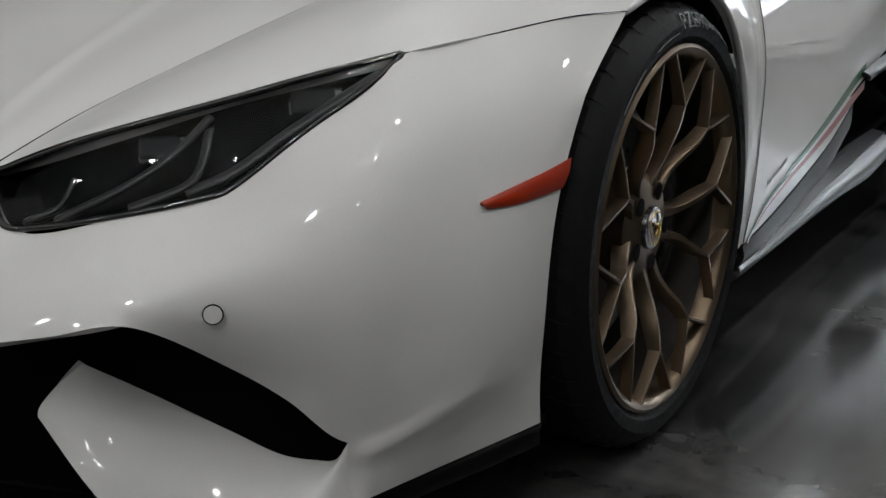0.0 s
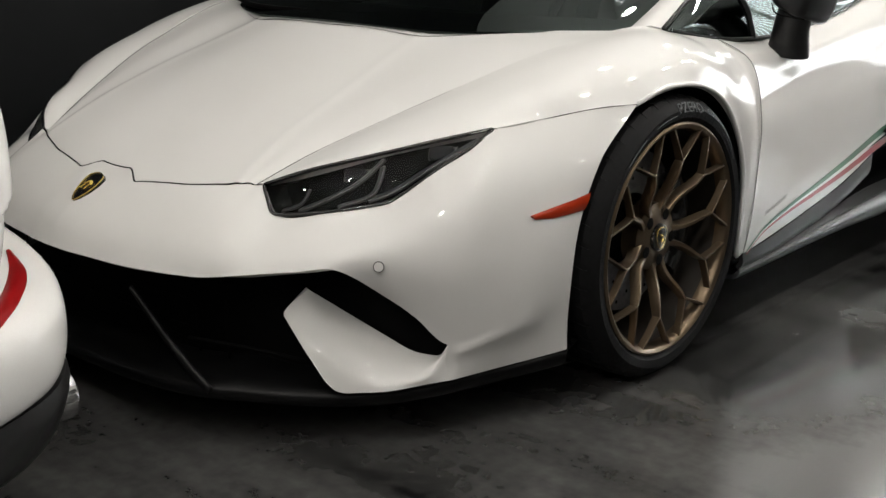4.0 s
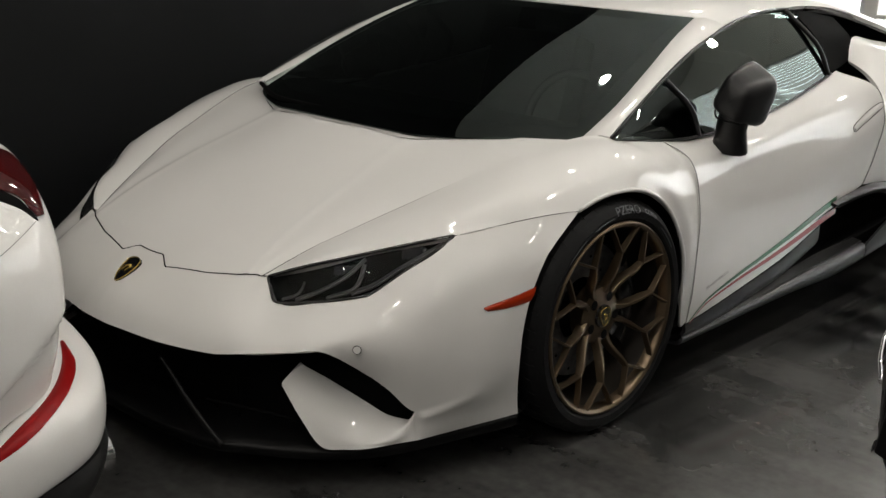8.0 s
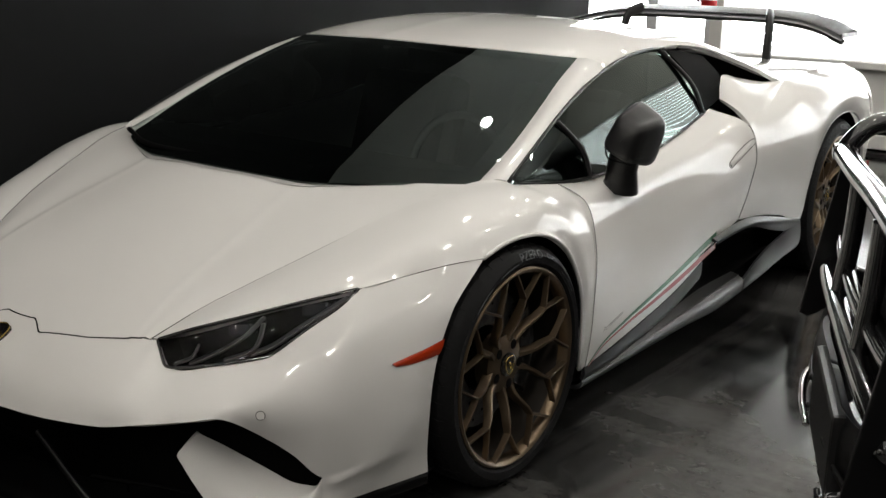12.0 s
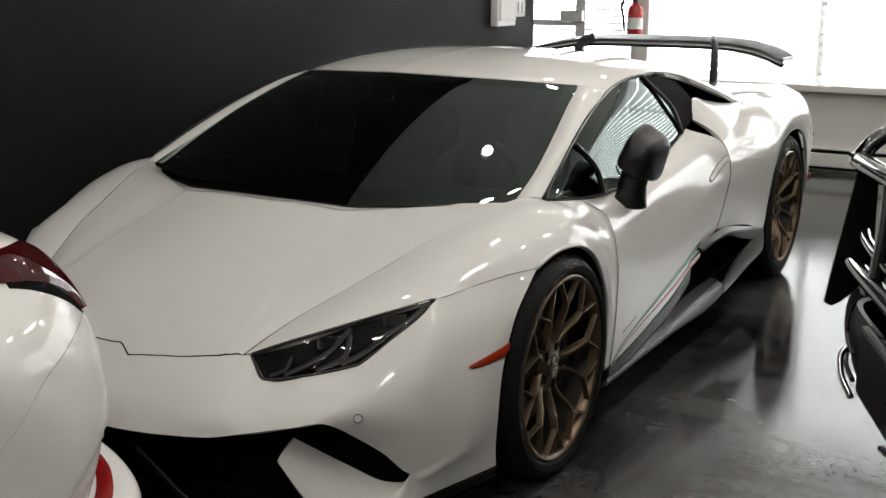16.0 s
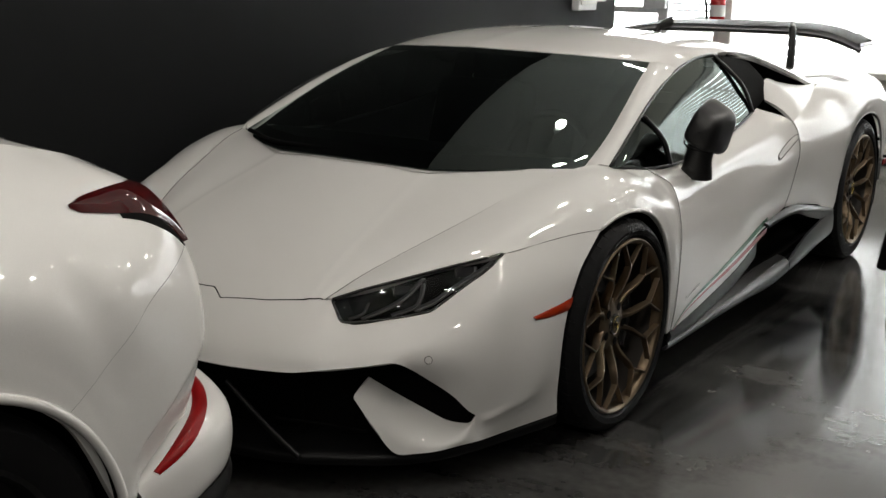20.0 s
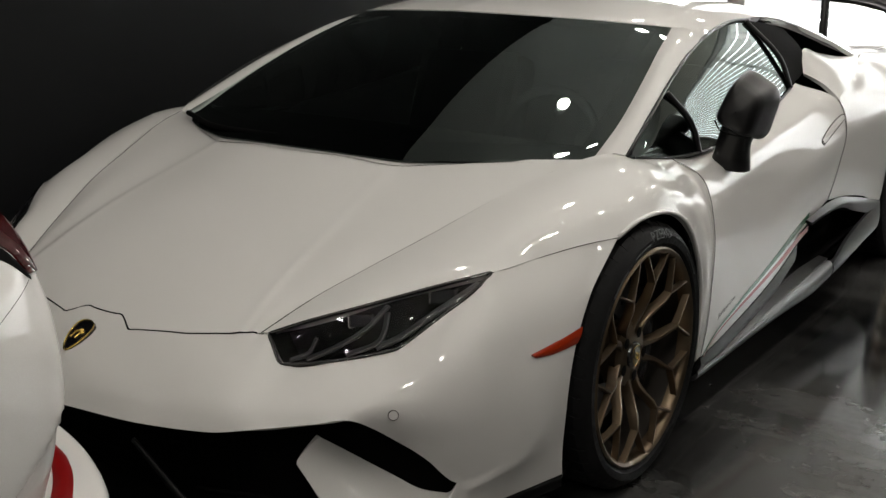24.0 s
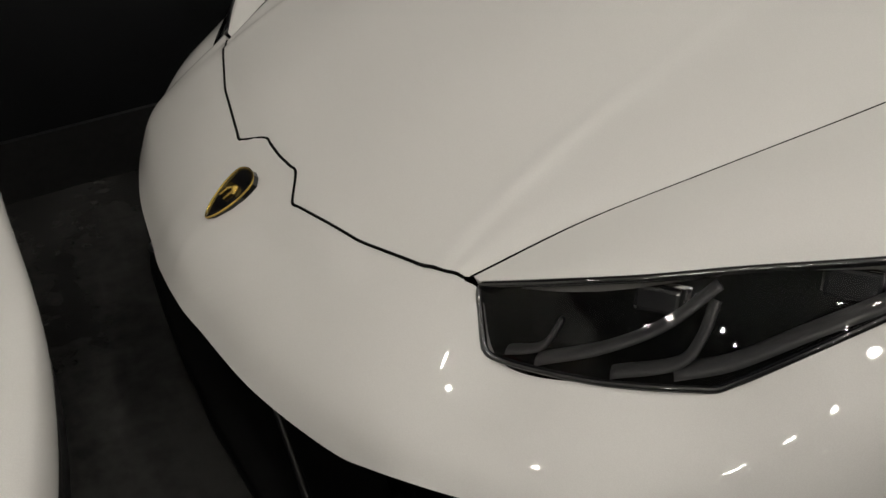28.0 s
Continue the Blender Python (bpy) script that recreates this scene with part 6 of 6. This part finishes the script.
CORE = (0, -2.2, 0.4)
big = loft(SIDE, 160, 240)
decal("tail_lamp", big, [(0.585, -1.665, 0.924), (0.568, -1.621, 0.935), (0.556, -1.580, 0.938), (0.530, -1.500, 0.936), (0.455, -1.400, 0.926), (0.425, -1.350, 0.902), (0.460, -1.338, 0.866), (0.510, -1.342, 0.832), (0.575, -1.372, 0.800)], [(0.592, -1.665, 0.920), (0.600, -1.650, 0.911), (0.602, -1.620, 0.905), (0.604, -1.547, 0.893), (0.597, -1.487, 0.880), (0.588, -1.438, 0.864), (0.586, -1.409, 0.845), (0.592, -1.400, 0.823), (0.594, -1.392, 0.806)], RED, coupe, "dark red wrap-around tail lamp", lift=0.003, bulge=0.007, n=50, k=12, core=CORE)
# the groove's shade under the lamp, laid on the body as a black strip
decal("lamp_recess", big, [(0.592, -1.560, 0.896), (0.597, -1.500, 0.884), (0.590, -1.448, 0.868), (0.588, -1.415, 0.846), (0.592, -1.402, 0.825), (0.595, -1.392, 0.806)], [(0.610, -1.560, 0.885), (0.615, -1.500, 0.870), (0.612, -1.448, 0.850), (0.608, -1.415, 0.830), (0.606, -1.402, 0.815), (0.600, -1.390, 0.800)], GAP, coupe, "flat black strip for the shaded recess under the tail lamp", lift=0.001, bulge=0.001, n=30, k=6, core=CORE)
bb = loft(BUMP, 80, 160)
decal("rear_reflector", bb, [(0.704, -1.595, 0.402), (0.684, -1.532, 0.420), (0.646, -1.455, 0.436), (0.594, -1.393, 0.450), (0.512, -1.336, 0.462), (0.427, -1.297, 0.469)], [(0.712, -1.585, 0.388), (0.702, -1.525, 0.402), (0.667, -1.443, 0.420), (0.617, -1.378, 0.438), (0.532, -1.320, 0.453), (0.432, -1.290, 0.466)], REDBRIGHT, coupe, "long red bumper reflector", lift=0.001, bulge=0.003, core=(0, -2.2, 0.3))
SEAM = [(0.600, -1.400, 0.800), (0.664, -1.487, 0.775), (0.706, -1.581, 0.743), (0.728, -1.667, 0.685), (0.734, -1.745, 0.629), (0.735, -1.810, 0.585)]
decal("panel_gap", big, SEAM, [(x, y - 0.002, z - 0.002) for x, y, z in SEAM], GAP, coupe, lift=0.0006, bulge=0, k=2, flange=0, core=CORE)
sweep("arch_lip", [(0.742, -2.05 + 0.355 * math.sin(radians(a)), 0.33 + 0.355 * math.cos(radians(a))) for a in range(-80, 110, 12)], 0.010, PEARL, coupe, sides=8, n=50)
lathe("wheel_well", [(0.45, 0.35), (0.735, 0.35)], GAP, coupe, (0, -2.05, 0.33), steps=60)
lathe("well_back", [(0.45, 0.0), (0.45, 0.36)], GAP, coupe, (0, -2.05, 0.33), steps=40)
for wname, wx, wy in (("rear_wheel", 0.0, -2.05), ("rear_wheel", -1.76, -2.05), ("front_wheel", 0.0, -4.62), ("front_wheel", -1.76, -4.62)):
    cw = part(wname, make(wname, [], [], None), None, coupe, "dark wheel with black tyre")
    lathe("tyre", [(wx + 0.715, 0.235), (wx + 0.725, 0.26), (wx + 0.725, 0.30), (wx + 0.70, 0.325), (wx + 0.52, 0.328), (wx + 0.50, 0.30), (wx + 0.50, 0.235)], TYRE, cw, (0, wy, 0.33), steps=64)
    lathe("rim", [(wx + 0.715, 0.236), (wx + 0.708, 0.225), (wx + 0.66, 0.215), (wx + 0.66, 0.05), (wx + 0.68, 0.0)], BLACK, cw, (0, wy, 0.33), steps=48)
    for k in range(5):
        ang = 2 * math.pi * k / 5
        sweep("spoke", [(wx + 0.69, wy + r * math.sin(ang), 0.33 + r * math.cos(ang)) for r in (0.03, 0.13, 0.225)], [0.03, 0.022, 0.026], BLACK, cw, sides=6)
for dx, y in ((0.50, -1.285), (0.38, -1.258)):
    ex = part("exhaust_tip", make("exhaust_tip", [], [], None), None, coupe, "round chrome exhaust tip")
    lathe("pipe", [(y - 0.22, 0.046), (y + 0.03, 0.046), (y + 0.035, 0.043), (y + 0.03, 0.040), (y - 0.1, 0.040)], CHROME, ex, (dx, 0, 0.225), axis="y", steps=40)
    lathe("bore", [(y - 0.06, 0.040), (y - 0.06, 0.0)], GAP, ex, (dx, 0, 0.225), axis="y", steps=24)
slabm = part("underbody", box_bm((1.5, 3.9, 0.06), (-0.18, -3.4, 0.17)), GAP, coupe)

# ---- the black off-road buggy with a bull bar, its front towards the sports car's flank ----
truck = thing("black_off_road_truck", "gloss black off-road truck front with tubular steel bull bar", "truck")
truck.matrix_world = Matrix.Translation((1.84, -0.325, 0)) @ Matrix.Rotation(math.atan2(-0.923, 0.385), 4, "Z")


def tube(pts, r, mat=None, label="polished black bull bar tube", name="bar_tube"):
    return sweep(name, pts, r, mat or TUBE, truck, label, sides=16, n=48)


for s in (-1, 1):
    x = 0.495 * s
    up = 0.018 if s > 0 else 0.0
    prism("side_plate", [(px, py - 0.3 * up, pz + up) for px, py, pz in ((x, 0.014, 0.948), (x, 0.064, 0.948), (x, 0.070, 0.662), (x, 0.030, 0.630), (x, -0.002, 0.600), (x, -0.024, 0.588), (x, -0.042, 0.598), (x, -0.030, 0.680))], (-0.012 * s, 0, 0), TRUCKBLACK, truck, "black steel bull bar side plate", bevel=0.003)
    # wing tube swept back from the corner
    tube([(x, 0.012, 0.962 + up), (x, 0.045, 1.010), (x * 1.01, 0.075, 1.030), (x * 1.05, 0.16, 1.040), (x * 1.14, 0.40, 1.045), (x * 1.16, 0.60, 1.04)], 0.0215)
    tube([(x, 0.000, 0.720), (x * 1.06, 0.06, 0.690), (x * 1.12, 0.20, 0.640), (x * 1.2, 0.50, 0.60)], 0.021)
    part("clamp", box_bm((0.05, 0.05, 0.035), (x * 0.985, 0.016, 0.968), 0.010), GLOSSBLACK, truck)
    for z in (0.70, 0.93):
        lathe("bolt", [(x + 0.001 * s, 0.0), (x + 0.006 * s, 0.0), (x + 0.006 * s, 0.009), (x - 0.002 * s, 0.011)], TRUCKBLACK, truck, (0, 0.035, z), steps=12)
    # bumper wing and chrome hoop
    tube([(x * 0.60, -0.005, 0.545), (x * 0.58, -0.030, 0.530), (x * 0.48, -0.040, 0.495), (x * 0.30, -0.035, 0.470)], 0.0075, CHROME, "chrome hoop under the bumper", "hoop")
    sheet("bumper_end", loft([
        [(x * 0.70, 0.30, 0.660), (x * 0.68, 0.05, 0.660), (x * 0.60, -0.002, 0.658), (0.0, -0.020, 0.658)],
        [(x * 0.72, 0.30, 0.610), (x * 0.70, 0.04, 0.610), (x * 0.60, -0.014, 0.610), (0.0, -0.032, 0.610)],
        [(x * 0.66, 0.30, 0.540), (x * 0.64, 0.06, 0.535), (x * 0.52, -0.008, 0.530), (0.0, -0.026, 0.500)],
        [(x * 0.56, 0.30, 0.500), (x * 0.54, 0.09, 0.495), (x * 0.40, 0.030, 0.480), (0.0, 0.010, 0.455)]], 26, 16), TRUCKBLACK, truck, "black bumper end", core=(0, 0.3, 0.58))
    sheet("bumper_corner", loft([
        [(x * 0.66, 0.010, 0.664), (x * 0.86, 0.030, 0.664), (x * 1.04, 0.110, 0.662), (x * 1.14, 0.300, 0.660), (x * 1.16, 0.560, 0.660)],
        [(x * 0.68, -0.006, 0.630), (x * 0.90, 0.012, 0.628), (x * 1.08, 0.096, 0.624), (x * 1.18, 0.300, 0.620), (x * 1.20, 0.560, 0.620)],
        [(x * 0.68, -0.004, 0.520), (x * 0.90, 0.016, 0.510), (x * 1.07, 0.100, 0.500), (x * 1.17, 0.300, 0.490), (x * 1.19, 0.560, 0.480)],
        [(x * 0.62, 0.040, 0.450), (x * 0.84, 0.060, 0.440), (x * 1.00, 0.150, 0.430), (x * 1.08, 0.320, 0.420), (x * 1.10, 0.560, 0.410)]], 30, 16), TRUCKBLACK, truck, "black bumper corner", core=(0, 0.4, 0.55))
    for q in (0.48, 0.54):
        tube([(x * 0.30, -0.034, q + 0.03), (x * 0.55, -0.022, q + 0.025), (x * 0.80, 0.006, q + 0.015)], 0.006, TRUCKBLACK, "black bumper vent slat", "vent_slat")
    lamp = part("headlamp", make("headlamp", [], [], None), None, truck, "round headlamp with chrome ring")
    lathe("ring", [(0.16, 0.085), (0.10, 0.095), (0.085, 0.088), (0.09, 0.080), (0.16, 0.078)], CHROME, lamp, (x * 0.66, 0.03, 0.90), axis="y", steps=40)
    lathe("lens", [(0.12, 0.080), (0.095, 0.05), (0.09, 0.0)], LENS, lamp, (x * 0.66, 0.03, 0.90), axis="y", steps=40)
    # front wing
    sheet("front_wing", loft([
        [(x * 0.55, 0.16, 1.03), (x * 0.85, 0.18, 1.02), (x * 0.97, 0.26, 0.96), (x * 0.98, 0.30, 0.80), (x * 0.95, 0.32, 0.62)],
        [(x * 0.55, 0.45, 1.06), (x * 0.95, 0.46, 1.05), (x * 1.10, 0.50, 0.98), (x * 1.12, 0.52, 0.82), (x * 1.08, 0.54, 0.64)],
        [(x * 0.55, 1.20, 1.10), (x * 1.00, 1.20, 1.09), (x * 1.18, 1.20, 1.02), (x * 1.20, 1.20, 0.84), (x * 1.16, 1.20, 0.50)]], 26, 20), TRUCKBLACK, truck, "black front wing", core=(0, 0.7, 0.7))
    for y in (0.95, 2.5):
        w = part("wheel", make("wheel", [], [], None), None, truck, "chunky black off-road tyre")
        lathe("tyre", [(x - 0.11, 0.19), (x - 0.11, 0.31), (x - 0.08, 0.335), (x + 0.08, 0.335), (x + 0.11, 0.31), (x + 0.11, 0.19)], TYRE, w, (0, y, 0.335), steps=48)
        lathe("rim", [(x - 0.09, 0.19), (x - 0.05, 0.17), (x - 0.05, 0.0), (x + 0.05, 0.0), (x + 0.05, 0.17), (x + 0.09, 0.19)], GLOSSBLACK, w, (0, y, 0.335), steps=40)
tube([(-0.495, 0.014, 0.966), (-0.25, 0.016, 0.970), (0.0, 0.022, 0.974), (0.25, 0.022, 0.978), (0.495, 0.016, 0.984)], 0.0225)
tube([(-0.490, 0.020, 0.712), (-0.40, 0.004, 0.722), (0.0, -0.004, 0.730), (0.40, 0.004, 0.725), (0.490, 0.020, 0.712)], 0.022)
tube([(-0.44, 0.03, 0.80), (-0.36, 0.02, 0.79), (0.0, 0.01, 0.785), (0.36, 0.02, 0.79), (0.44, 0.03, 0.80)], 0.014)
for x in (-0.17, 0.17):
    tube([(x, 0.016, 0.968), (x, 0.012, 0.85), (x, 0.0, 0.728)], 0.018)
# plate carrier, grille and body
part("plate_carrier", box_bm((0.36, 0.030, 0.16), (0.07, -0.022, 0.575), 0.010), SATIN, truck, "black plate carrier box")
part("grille", box_bm((0.84, 0.05, 0.40), (0, 0.15, 0.80), 0.015), BLACK, truck)
for k in range(9):
    part("grille_slat", box_bm((0.82, 0.03, 0.016), (0, 0.115, 0.635 + 0.042 * k), 0.006), GAP, truck)
part("engine_bay", box_bm((0.84, 1.0, 0.58), (0, 0.70, 0.72), 0.02), TRUCKBLACK, truck)
sheet("hood", loft([[(-0.30, 0.15, 1.03), (0, 0.13, 1.045), (0.30, 0.15, 1.03)], [(-0.32, 0.45, 1.07), (0, 0.43, 1.09), (0.32, 0.45, 1.07)], [(-0.34, 1.20, 1.11), (0, 1.20, 1.13), (0.34, 1.20, 1.11)]], 20, 16), GLOSSBLACK, truck, core=(0, 0.7, 0.4))
part("cab", box_bm((1.05, 1.5, 0.9), (0, 1.95, 0.95), 0.08), GLOSSBLACK, truck)
part("chassis", box_bm((0.6, 2.4, 0.22), (0, 1.5, 0.50), 0.02), GAP, truck)
